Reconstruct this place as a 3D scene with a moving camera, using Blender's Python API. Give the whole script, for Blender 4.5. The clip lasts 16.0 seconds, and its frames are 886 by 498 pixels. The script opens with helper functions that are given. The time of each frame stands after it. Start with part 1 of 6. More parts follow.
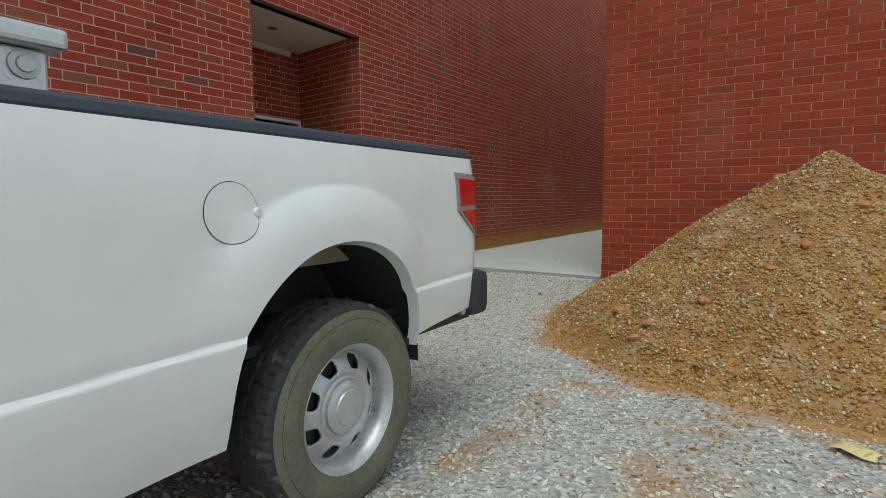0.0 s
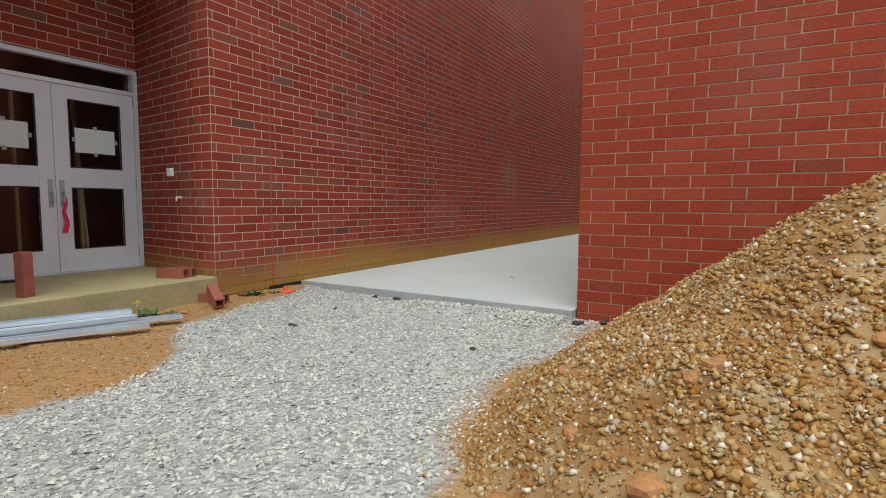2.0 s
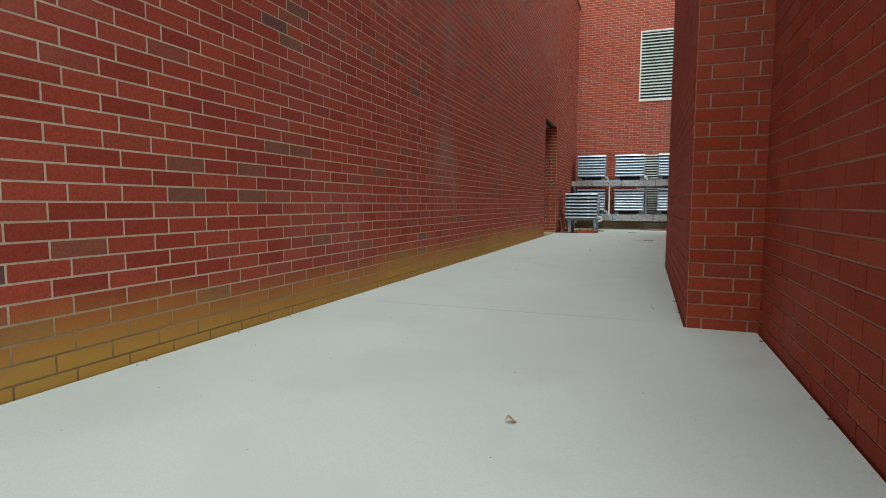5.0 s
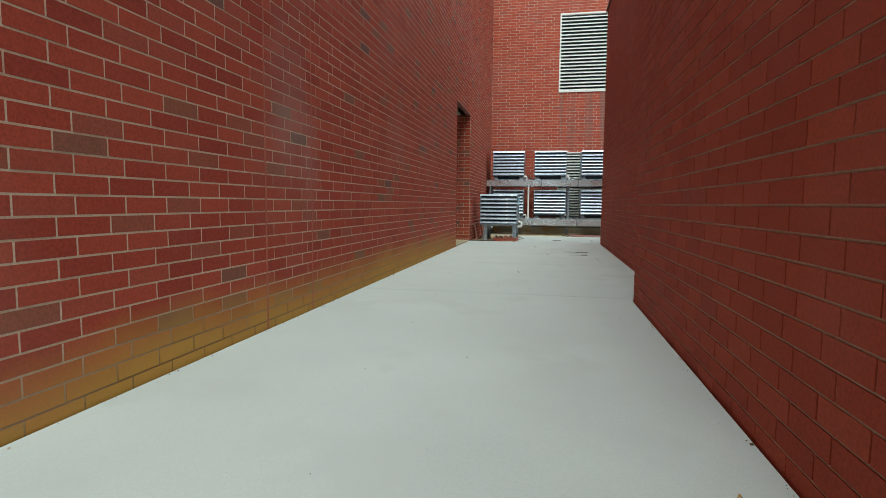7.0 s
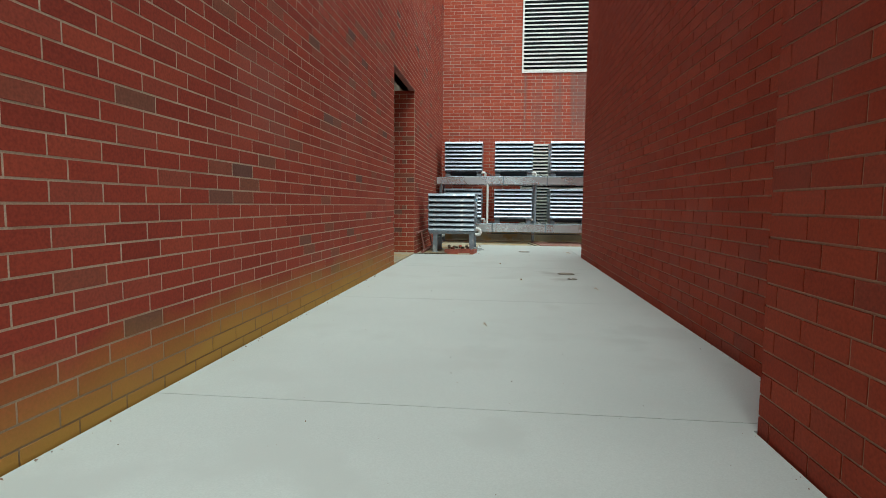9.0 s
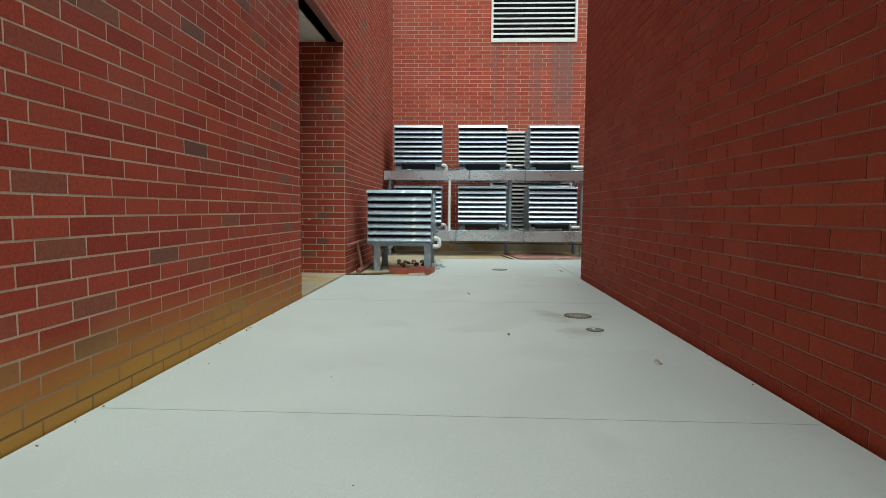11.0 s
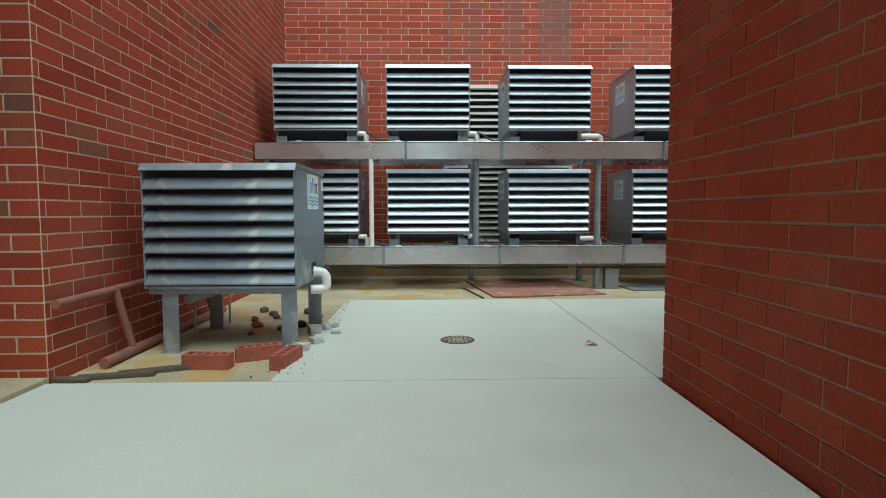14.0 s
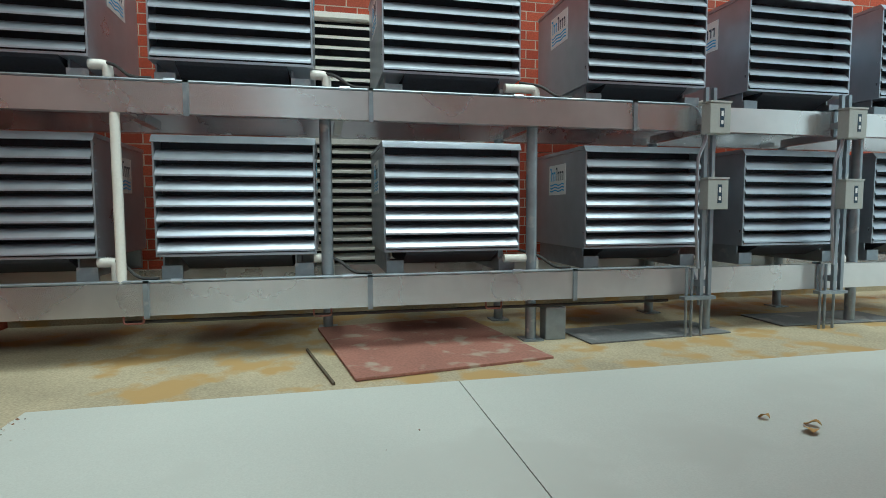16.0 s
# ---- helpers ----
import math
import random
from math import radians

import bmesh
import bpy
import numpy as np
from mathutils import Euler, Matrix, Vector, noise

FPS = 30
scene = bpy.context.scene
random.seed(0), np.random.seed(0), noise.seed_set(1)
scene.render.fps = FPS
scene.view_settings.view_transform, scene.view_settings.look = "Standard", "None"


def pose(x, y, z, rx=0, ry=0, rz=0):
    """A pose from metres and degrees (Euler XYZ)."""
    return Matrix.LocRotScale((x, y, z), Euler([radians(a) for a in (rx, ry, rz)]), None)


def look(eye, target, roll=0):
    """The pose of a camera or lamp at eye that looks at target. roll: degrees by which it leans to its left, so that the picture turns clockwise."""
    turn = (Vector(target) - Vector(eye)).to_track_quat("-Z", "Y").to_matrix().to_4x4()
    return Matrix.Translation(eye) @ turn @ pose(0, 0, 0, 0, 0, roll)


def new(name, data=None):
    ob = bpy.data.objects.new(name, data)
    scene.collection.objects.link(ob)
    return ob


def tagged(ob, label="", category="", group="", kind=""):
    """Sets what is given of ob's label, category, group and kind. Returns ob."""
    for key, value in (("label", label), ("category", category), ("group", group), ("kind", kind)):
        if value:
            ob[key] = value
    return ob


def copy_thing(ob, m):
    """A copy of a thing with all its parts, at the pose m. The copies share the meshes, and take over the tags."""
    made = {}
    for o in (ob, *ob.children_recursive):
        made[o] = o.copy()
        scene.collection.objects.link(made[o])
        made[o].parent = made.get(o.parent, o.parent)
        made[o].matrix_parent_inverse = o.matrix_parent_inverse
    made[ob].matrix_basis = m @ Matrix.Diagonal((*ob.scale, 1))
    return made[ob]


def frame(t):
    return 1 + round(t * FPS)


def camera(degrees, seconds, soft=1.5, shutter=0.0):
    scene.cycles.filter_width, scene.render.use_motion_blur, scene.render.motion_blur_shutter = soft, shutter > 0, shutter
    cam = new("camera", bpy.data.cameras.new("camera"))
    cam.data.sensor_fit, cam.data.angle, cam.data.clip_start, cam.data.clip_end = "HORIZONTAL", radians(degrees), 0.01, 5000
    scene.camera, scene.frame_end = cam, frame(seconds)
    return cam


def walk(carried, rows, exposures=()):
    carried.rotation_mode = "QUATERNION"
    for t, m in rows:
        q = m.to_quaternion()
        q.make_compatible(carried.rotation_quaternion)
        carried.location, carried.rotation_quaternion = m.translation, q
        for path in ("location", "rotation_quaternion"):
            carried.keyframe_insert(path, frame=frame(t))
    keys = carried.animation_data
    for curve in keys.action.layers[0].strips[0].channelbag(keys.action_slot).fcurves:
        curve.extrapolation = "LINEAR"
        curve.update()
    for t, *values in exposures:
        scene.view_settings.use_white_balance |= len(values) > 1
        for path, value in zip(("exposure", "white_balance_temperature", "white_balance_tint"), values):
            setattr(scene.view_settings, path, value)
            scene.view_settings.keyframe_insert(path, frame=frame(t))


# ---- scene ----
cam = camera(79.1, 16.0, soft=0.75)
PATH = [
    (0, (-1.210, 3.740, 1.258), (-2.290, 5.414, 1.077), -0.4),
    (0.5, (-1.297, 4.411, 1.227), (-2.254, 6.158, 1.052), -0.5),
    (1, (-1.417, 5.205, 1.175), (-2.260, 7.011, 1.003), -0.3),
    (1.5, (-1.680, 5.954, 1.135), (-2.567, 7.738, 0.967), 0.19),
    (2, (-2.138, 6.656, 1.108), (-3.124, 8.388, 0.941), 0.22),
    (2.5, (-2.615, 7.444, 1.075), (-3.955, 8.921, 0.920), -0.57),
    (2.7, (-2.756, 7.771, 1.068), (-4.174, 9.172, 0.910), -0.61),
    (3, (-2.992, 8.162, 1.092), (-4.321, 9.647, 0.927), -0.5),
    (3.5, (-3.388, 8.858, 1.092), (-4.472, 10.531, 0.935), -0.4),
    (4, (-3.769, 9.507, 1.103), (-4.698, 11.272, 0.948), 0.00),
    (4.5, (-4.072, 10.255, 1.061), (-4.848, 12.093, 0.912), 0.19),
    (5, (-4.284, 10.983, 1.067), (-4.986, 12.846, 0.899), 0.19),
    (5.2, (-4.357, 11.268, 1.085), (-5.022, 13.147, 0.916), 0.29),
    (7.3, (-4.905, 14.600, 1.145), (-5.259, 16.561, 0.978), 0.45),
    (8, (-4.994, 15.774, 1.162), (-5.274, 17.747, 0.998), 0.30),
    (8.5, (-5.089, 16.616, 1.175), (-5.333, 18.594, 1.011), 0.40),
    (10.8, (-5.251, 20.432, 1.130), (-5.360, 22.423, 0.982), 0.53),
    (11.5, (-5.158, 21.642, 1.061), (-5.183, 23.638, 0.929), 0.21),
    (12, (-5.134, 22.456, 1.060), (-5.120, 24.453, 0.937), 0.27),
    (12.5, (-5.076, 23.249, 1.043), (-5.026, 25.244, 0.921), 0.20),
    (13, (-4.996, 24.018, 1.033), (-4.945, 26.013, 0.912), 0.03),
    (13.5, (-4.927, 24.826, 1.046), (-4.875, 26.821, 0.919), -0.09),
    (14, (-4.870, 25.656, 1.084), (-4.824, 27.651, 0.952), -0.15),
    (14.5, (-4.822, 26.452, 1.070), (-4.776, 28.447, 0.933), -0.12),
    (15, (-4.770, 27.240, 1.123), (-4.720, 29.234, 0.979), -0.15),
    (15.5, (-4.610, 27.879, 1.122), (-4.434, 29.866, 0.982), -0.09),
    (16, (-4.315, 28.525, 1.126), (-3.886, 30.474, 0.986), -0.17),
]
EXPOSURES = [(0.0, -0.35, 6080, 0), (0.5, -0.14, 6080, 2), (1.0, -0.04, 6100, 4), (1.5, 0.02, 6100, 5), (2.0, 0.2, 6080, 4), (3.0, 0.2, 6000, 1), (3.5, 0.19, 5980, -2), (5.0, 0.2, 5970, -6), (8.0, 0.5, 5850, -9), (12.5, 0.47, 5850, -11), (14.5, 0.47, 5850, -12), (16.0, 0.34, 5850, -12)]
walk(cam, [(t, look(eye, target, roll)) for t, eye, target, roll in PATH], EXPOSURES)

# ---- world and light: overcast day ----
world = bpy.data.worlds.new("overcast")
scene.world = world
world.use_nodes = True
wn, wl = world.node_tree.nodes, world.node_tree.links
sky = wn.new("ShaderNodeTexSky")
sky.sky_type, sky.sun_disc = "NISHITA", False
sky.sun_elevation, sky.sun_rotation = radians(66), radians(160)
sky.air_density, sky.dust_density, sky.ozone_density = 1.0, 4.0, 0.6
pale = wn.new("ShaderNodeMix")
pale.data_type, pale.blend_type = "RGBA", "MIX"
pale.inputs[0].default_value = 0.6
pale.inputs[7].default_value = (11.0, 11.4, 11.8, 1)
wl.new(sky.outputs[0], pale.inputs[6])
wl.new(pale.outputs[2], wn["Background"].inputs[0])
wn["Background"].inputs[1].default_value = 0.094
sun = new("sun", bpy.data.lights.new("sun", "SUN"))
sun.data.energy, sun.data.angle, sun.data.color = 1.95, radians(45), (1.0, 0.97, 0.92)
sun.matrix_world = look((0, 0, 20), (-math.sin(radians(160)) * 8.9, -math.cos(radians(160)) * 8.9, 0))


# ---- materials ----
def shade(name, base, rough=0.8, metal=0.0, vary=0.25, fine=60.0, coarse=2.5, bump=0.2, spec=0.5, world_space=False, other=None, other_amount=0.0, coat=0.0):
    m = bpy.data.materials.new(name)
    m.use_nodes = True
    n, l = m.node_tree.nodes, m.node_tree.links
    p = n["Principled BSDF"]
    if world_space:
        co = n.new("ShaderNodeNewGeometry").outputs["Position"]
    else:
        co = n.new("ShaderNodeTexCoord").outputs["Object"]
    big, small = n.new("ShaderNodeTexNoise"), n.new("ShaderNodeTexNoise")
    big.inputs["Scale"].default_value, big.inputs["Detail"].default_value = coarse, 5
    small.inputs["Scale"].default_value, small.inputs["Detail"].default_value = fine, 3
    l.new(co, big.inputs[0]), l.new(co, small.inputs[0])
    total = n.new("ShaderNodeMath")
    total.operation = "ADD"
    l.new(big.outputs[0], total.inputs[0]), l.new(small.outputs[0], total.inputs[1])
    span = n.new("ShaderNodeMapRange")
    span.inputs["From Min"].default_value, span.inputs["From Max"].default_value = 0.65, 1.35
    span.inputs["To Min"].default_value, span.inputs["To Max"].default_value = 1 - vary, 1 + vary
    l.new(total.outputs[0], span.inputs["Value"])
    mul = n.new("ShaderNodeVectorMath")
    mul.operation = "SCALE"
    mul.inputs[0].default_value = base
    l.new(span.outputs[0], mul.inputs["Scale"])
    out = mul.outputs[0]
    if other:
        ramp = n.new("ShaderNodeMapRange")
        ramp.inputs["From Min"].default_value, ramp.inputs["From Max"].default_value = 0.62 - 0.3 * other_amount, 0.72 - 0.3 * other_amount
        patch = n.new("ShaderNodeTexNoise")
        patch.inputs["Scale"].default_value, patch.inputs["Detail"].default_value = coarse * 1.7, 8
        l.new(co, patch.inputs[0]), l.new(patch.outputs[0], ramp.inputs["Value"])
        mix = n.new("ShaderNodeMix")
        mix.data_type = "RGBA"
        l.new(ramp.outputs[0], mix.inputs[0]), l.new(out, mix.inputs[6])
        mix.inputs[7].default_value = (*other, 1)
        out = mix.outputs[2]
    l.new(out, p.inputs["Base Color"])
    rr = n.new("ShaderNodeMapRange")
    rr.inputs["From Min"].default_value, rr.inputs["From Max"].default_value = 0.3, 0.7
    rr.inputs["To Min"].default_value, rr.inputs["To Max"].default_value = max(0.02, rough - 0.1), min(1, rough + 0.1)
    l.new(big.outputs[0], rr.inputs["Value"]), l.new(rr.outputs[0], p.inputs["Roughness"])
    p.inputs["Metallic"].default_value = metal
    p.inputs["Specular IOR Level"].default_value = spec
    p.inputs["Coat Weight"].default_value = coat
    if bump:
        b = n.new("ShaderNodeBump")
        b.inputs["Strength"].default_value, b.inputs["Distance"].default_value = bump, 0.004
        l.new(small.outputs[0], b.inputs["Height"]), l.new(b.outputs[0], p.inputs["Normal"])
    return m


def chance(n, l):
    """A random number for each brick or stone, whether it is an object or an island of a joined mesh."""
    a, b, add, fr = n.new("ShaderNodeObjectInfo"), n.new("ShaderNodeNewGeometry"), n.new("ShaderNodeMath"), n.new("ShaderNodeMath")
    add.operation, fr.operation = "ADD", "FRACT"
    l.new(a.outputs["Random"], add.inputs[0]), l.new(b.outputs["Random Per Island"], add.inputs[1]), l.new(add.outputs[0], fr.inputs[0])
    return fr.outputs[0]


def pieces(name, stops, rough=0.85, fine=70.0, bump=0.35, mud=0.0, mud_colour=(0.44, 0.25, 0.045), wash=0.0, spec=0.35):
    """Colour by piece, with grain; mud: the height up to which splashed clay stains it; wash: pale bloom in clouds."""
    m = bpy.data.materials.new(name)
    m.use_nodes = True
    n, l = m.node_tree.nodes, m.node_tree.links
    p = n["Principled BSDF"]
    ramp = n.new("ShaderNodeValToRGB")
    ramp.color_ramp.interpolation = "LINEAR"
    while len(ramp.color_ramp.elements) < len(stops):
        ramp.color_ramp.elements.new(0.5)
    for e, (at, c) in zip(ramp.color_ramp.elements, stops):
        e.position, e.color = at, (*c, 1)
    l.new(chance(n, l), ramp.inputs[0])
    geo = n.new("ShaderNodeNewGeometry")
    co = geo.outputs["Position"]
    small, big = n.new("ShaderNodeTexNoise"), n.new("ShaderNodeTexNoise")
    small.inputs["Scale"].default_value, small.inputs["Detail"].default_value = fine, 4
    big.inputs["Scale"].default_value, big.inputs["Detail"].default_value = 0.9, 6
    l.new(co, small.inputs[0]), l.new(co, big.inputs[0])
    span = n.new("ShaderNodeMapRange")
    span.inputs["From Min"].default_value, span.inputs["From Max"].default_value = 0.3, 0.7
    span.inputs["To Min"].default_value, span.inputs["To Max"].default_value = 0.8, 1.2
    l.new(small.outputs[0], span.inputs["Value"])
    mul = n.new("ShaderNodeVectorMath")
    mul.operation = "SCALE"
    l.new(ramp.outputs[0], mul.inputs[0]), l.new(span.outputs[0], mul.inputs["Scale"])
    out = mul.outputs[0]
    if wash:
        r = n.new("ShaderNodeMapRange")
        r.inputs["From Min"].default_value, r.inputs["From Max"].default_value, r.inputs["To Max"].default_value = 0.52, 0.78, wash
        l.new(big.outputs[0], r.inputs["Value"])
        mx = n.new("ShaderNodeMix")
        mx.data_type = "RGBA"
        l.new(r.outputs[0], mx.inputs[0]), l.new(out, mx.inputs[6])
        mx.inputs[7].default_value = (0.42, 0.30, 0.26, 1)
        out = mx.outputs[2]
    if mud:
        sep = n.new("ShaderNodeSeparateXYZ")
        l.new(co, sep.inputs[0])
        edge = n.new("ShaderNodeMath")
        edge.operation, edge.inputs[1].default_value = "MULTIPLY_ADD", 0.5
        l.new(big.outputs[0], edge.inputs[0]), l.new(sep.outputs[2], edge.inputs[2])
        r = n.new("ShaderNodeMapRange")
        r.inputs["From Min"].default_value, r.inputs["From Max"].default_value = mud + 0.44, mud + 0.08
        r.inputs["To Max"].default_value = 0.88
        l.new(edge.outputs[0], r.inputs["Value"])
        along = n.new("ShaderNodeMapRange")
        along.inputs["From Min"].default_value, along.inputs["From Max"].default_value = 28.8, 24.0
        along.inputs["To Min"].default_value = 0.06
        l.new(sep.outputs[1], along.inputs["Value"])
        both = n.new("ShaderNodeMath")
        both.operation = "MULTIPLY"
        l.new(r.outputs[0], both.inputs[0]), l.new(along.outputs[0], both.inputs[1])
        mx = n.new("ShaderNodeMix")
        mx.data_type = "RGBA"
        l.new(both.outputs[0], mx.inputs[0]), l.new(out, mx.inputs[6])
        mx.inputs[7].default_value = (*mud_colour, 1)
        out = mx.outputs[2]
    l.new(out, p.inputs["Base Color"])
    p.inputs["Roughness"].default_value = rough
    p.inputs["Specular IOR Level"].default_value = spec
    b = n.new("ShaderNodeBump")
    b.inputs["Strength"].default_value, b.inputs["Distance"].default_value = bump, 0.003
    l.new(small.outputs[0], b.inputs["Height"]), l.new(b.outputs[0], p.inputs["Normal"])
    return m


RED = [(0.0, (0.25, 0.034, 0.018)), (0.4, (0.30, 0.042, 0.022)), (0.72, (0.345, 0.056, 0.028)), (0.88, (0.30, 0.055, 0.032)), (0.95, (0.235, 0.075, 0.043)), (0.985, (0.205, 0.078, 0.05)), (1.0, (0.12, 0.052, 0.045))]
RED2 = [(0.0, (0.265, 0.037, 0.0145)), (0.5, (0.295, 0.044, 0.017)), (0.9, (0.325, 0.054, 0.022)), (1.0, (0.24, 0.044, 0.023))]
BRICK_OLD = pieces("old_red_brick", RED, mud=0.37, wash=0.14)
BRICK_NEW = pieces("new_red_brick", RED2, wash=0.12)
MORTAR = pieces("grey_mortar", [(0, (0.47, 0.37, 0.275)), (1, (0.56, 0.45, 0.335))], mud=0.37, mud_colour=(0.17, 0.085, 0.022), fine=120)
MORTAR_NEW = shade("tan_mortar", (0.40, 0.29, 0.20), vary=0.25, fine=90, world_space=True)
CONCRETE = shade("new_concrete", (0.52, 0.55, 0.525), rough=0.72, vary=0.085, fine=140, coarse=0.9, bump=0.12, world_space=True, other=(0.50, 0.525, 0.50), other_amount=0.28)
CONCRETE_EDGE = shade("raw_concrete", (0.38, 0.39, 0.38), vary=0.2, fine=40, bump=0.6, world_space=True)
OLD_SLAB = shade("stained_concrete", (0.40, 0.35, 0.245), vary=0.32, fine=70, coarse=1.9, bump=0.25, world_space=True, other=(0.42, 0.285, 0.12), other_amount=0.36)
STOOP = shade("stoop_concrete", (0.42, 0.35, 0.18), vary=0.2, fine=60, coarse=2, bump=0.3, world_space=True)
CLAY = shade("orange_clay", (0.29, 0.15, 0.045), vary=0.35, fine=45, coarse=3, bump=0.9, world_space=True, other=(0.36, 0.24, 0.11), other_amount=0.4)
GALV = shade("galvanised_steel", (0.42, 0.475, 0.55), rough=0.36, metal=0.7, vary=0.08, fine=9, coarse=2, bump=0.01, spec=0.5)
STUD = shade("bright_steel_stud", (0.66, 0.73, 0.80), rough=0.36, metal=0.45, vary=0.06, fine=9, coarse=2, bump=0.01)
GALV_DULL = shade("weathered_galvanised_steel", (0.30, 0.35, 0.40), rough=0.42, metal=0.6, vary=0.16, fine=14, coarse=4, bump=0.05, other=(0.5, 0.52, 0.53), other_amount=0.1)
BEAM = shade("zinc_channel", (0.64, 0.645, 0.66), rough=0.28, metal=0.8, vary=0.07, fine=7, coarse=1.2, bump=0.01)
# near-black that puts inner shade into the colour of coolers and louvres
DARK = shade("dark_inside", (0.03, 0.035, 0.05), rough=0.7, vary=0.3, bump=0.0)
ALU = shade("painted_aluminium", (0.80, 0.785, 0.82), rough=0.42, metal=0.05, vary=0.06, fine=80, bump=0.02)
WHITE_PVC = shade("white_pvc", (0.80, 0.80, 0.76), rough=0.4, vary=0.06, bump=0.0)
LOUVRE_W = shade("cream_louvre", (0.85, 0.84, 0.79), rough=0.5, vary=0.08, bump=0.0)
ASPHALT = shade("broken_asphalt", (0.05, 0.05, 0.049), rough=0.9, vary=0.35, fine=90, coarse=12, bump=0.8)
BLACK = shade("black_membrane", (0.012, 0.012, 0.013), rough=0.6, vary=0.3, bump=0.2)
RUBBER = shade("tyre_rubber", (0.036, 0.036, 0.035), rough=0.85, vary=0.35, coarse=6, bump=0.3, other=(0.16, 0.15, 0.10), other_amount=0.1)
SIDEWALL = shade("dusty_sidewall", (0.15, 0.14, 0.10), rough=0.85, vary=0.3, coarse=6, bump=0.2)
PAINT = shade("white_truck_paint", (0.78, 0.79, 0.78), rough=0.22, vary=0.04, coarse=1.2, fine=8, bump=0.0, spec=0.5, coat=0.4)
DUSTY_PANEL = shade("dusty_panel", (0.42, 0.37, 0.28), rough=0.8, vary=0.2, coarse=5, bump=0.1)
LINER = shade("dusty_liner", (0.06, 0.055, 0.05), rough=0.8, vary=0.3, bump=0.1)
PLASTIC = shade("dark_plastic", (0.035, 0.036, 0.038), rough=0.6, vary=0.2, bump=0.1)
RAIL = shade("bed_rail_cap", (0.06, 0.07, 0.095), rough=0.6, vary=0.2, bump=0.1)
LENS = shade("red_lens", (0.55, 0.006, 0.015), rough=0.12, vary=0.1, bump=0.0, coat=0.6)
LAMP_TRIM = shade("dusty_lamp_trim", (0.30, 0.25, 0.23), rough=0.5, vary=0.15, bump=0.0)
CHROME = shade("lamp_surround", (0.55, 0.55, 0.53), rough=0.3, metal=0.6, vary=0.1, bump=0.0)
WHEEL = shade("silver_wheel", (0.55, 0.56, 0.57), rough=0.35, metal=0.55, vary=0.15, coarse=8, bump=0.0)
PLATE = shade("diamond_plate", (0.62, 0.63, 0.64), rough=0.35, metal=0.8, vary=0.12, bump=0.1)
RUST = shade("red_primer_steel", (0.25, 0.10, 0.08), rough=0.7, vary=0.3, coarse=5, bump=0.2, other=(0.16, 0.10, 0.08), other_amount=0.2)
PAPER = shade("paper", (0.75, 0.77, 0.72), rough=0.8, vary=0.04, bump=0.0)
YELLOW_PAPER = shade("yellowed_paper", (0.68, 0.56, 0.27), rough=0.8, vary=0.12, coarse=12, bump=0.1, other=(0.45, 0.30, 0.12), other_amount=0.1)
WOOD = shade("raw_stud_wood", (0.50, 0.38, 0.20), rough=0.8, vary=0.2, bump=0.1)
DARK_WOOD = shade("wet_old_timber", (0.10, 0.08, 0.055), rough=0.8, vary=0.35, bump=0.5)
BLUE = shade("blue_print", (0.06, 0.45, 0.80), rough=0.4, vary=0.03, bump=0.0)
INK = shade("dark_print", (0.02, 0.05, 0.09), rough=0.4, vary=0.03, bump=0.0)
LABEL = shade("white_label", (0.85, 0.87, 0.88), rough=0.35, vary=0.03, bump=0.0)
GREYBOX = shade("grey_enamel", (0.42, 0.45, 0.44), rough=0.4, vary=0.08, bump=0.0)
IRON_TOP = shade("worn_iron", (0.34, 0.31, 0.24), rough=0.7, vary=0.3, bump=0.4, coarse=9)
IRON = shade("cast_iron", (0.12, 0.11, 0.085), rough=0.7, metal=0.3, vary=0.3, bump=0.5, coarse=8)
PINK = shade("pink_cloth", (0.75, 0.03, 0.10), rough=0.8, vary=0.1, bump=0.1)
ORANGE = shade("orange_plastic", (0.80, 0.12, 0.05), rough=0.6, vary=0.15, bump=0.1)
TERRA = shade("pink_clay_cap", (0.62, 0.30, 0.20), rough=0.8, vary=0.12, bump=0.2)
JOINT_PAINT = shade("brick_coloured_sealant", (0.36, 0.10, 0.065), rough=0.7, vary=0.2, world_space=True)
SOFFIT = shade("soffit_board", (0.62, 0.60, 0.52), rough=0.8, vary=0.06, world_space=True, bump=0.1)
LEAF = shade("weed_leaf", (0.07, 0.13, 0.03), rough=0.6, vary=0.3, bump=0.0)
PETAL = shade("yellow_petal", (0.75, 0.60, 0.05), rough=0.6, vary=0.1, bump=0.0)
DRY = shade("dry_leaf", (0.45, 0.28, 0.10), rough=0.8, vary=0.3, bump=0.1)
BOARD = shade("reddish_plywood", (0.30, 0.14, 0.11), rough=0.8, vary=0.25, fine=50, coarse=3, bump=0.2, other=(0.38, 0.30, 0.24), other_amount=0.2)
SLATE = shade("grey_slate_mat", (0.16, 0.17, 0.18), rough=0.6, vary=0.25, bump=0.2, other=(0.3, 0.3, 0.3), other_amount=0.2)
STONES = pieces("grey_gravel", [(0, (0.32, 0.32, 0.285)), (0.3, (0.49, 0.485, 0.43)), (0.7, (0.61, 0.59, 0.52)), (0.92, (0.70, 0.68, 0.59)), (1.0, (0.16, 0.15, 0.14))], bump=0.4)
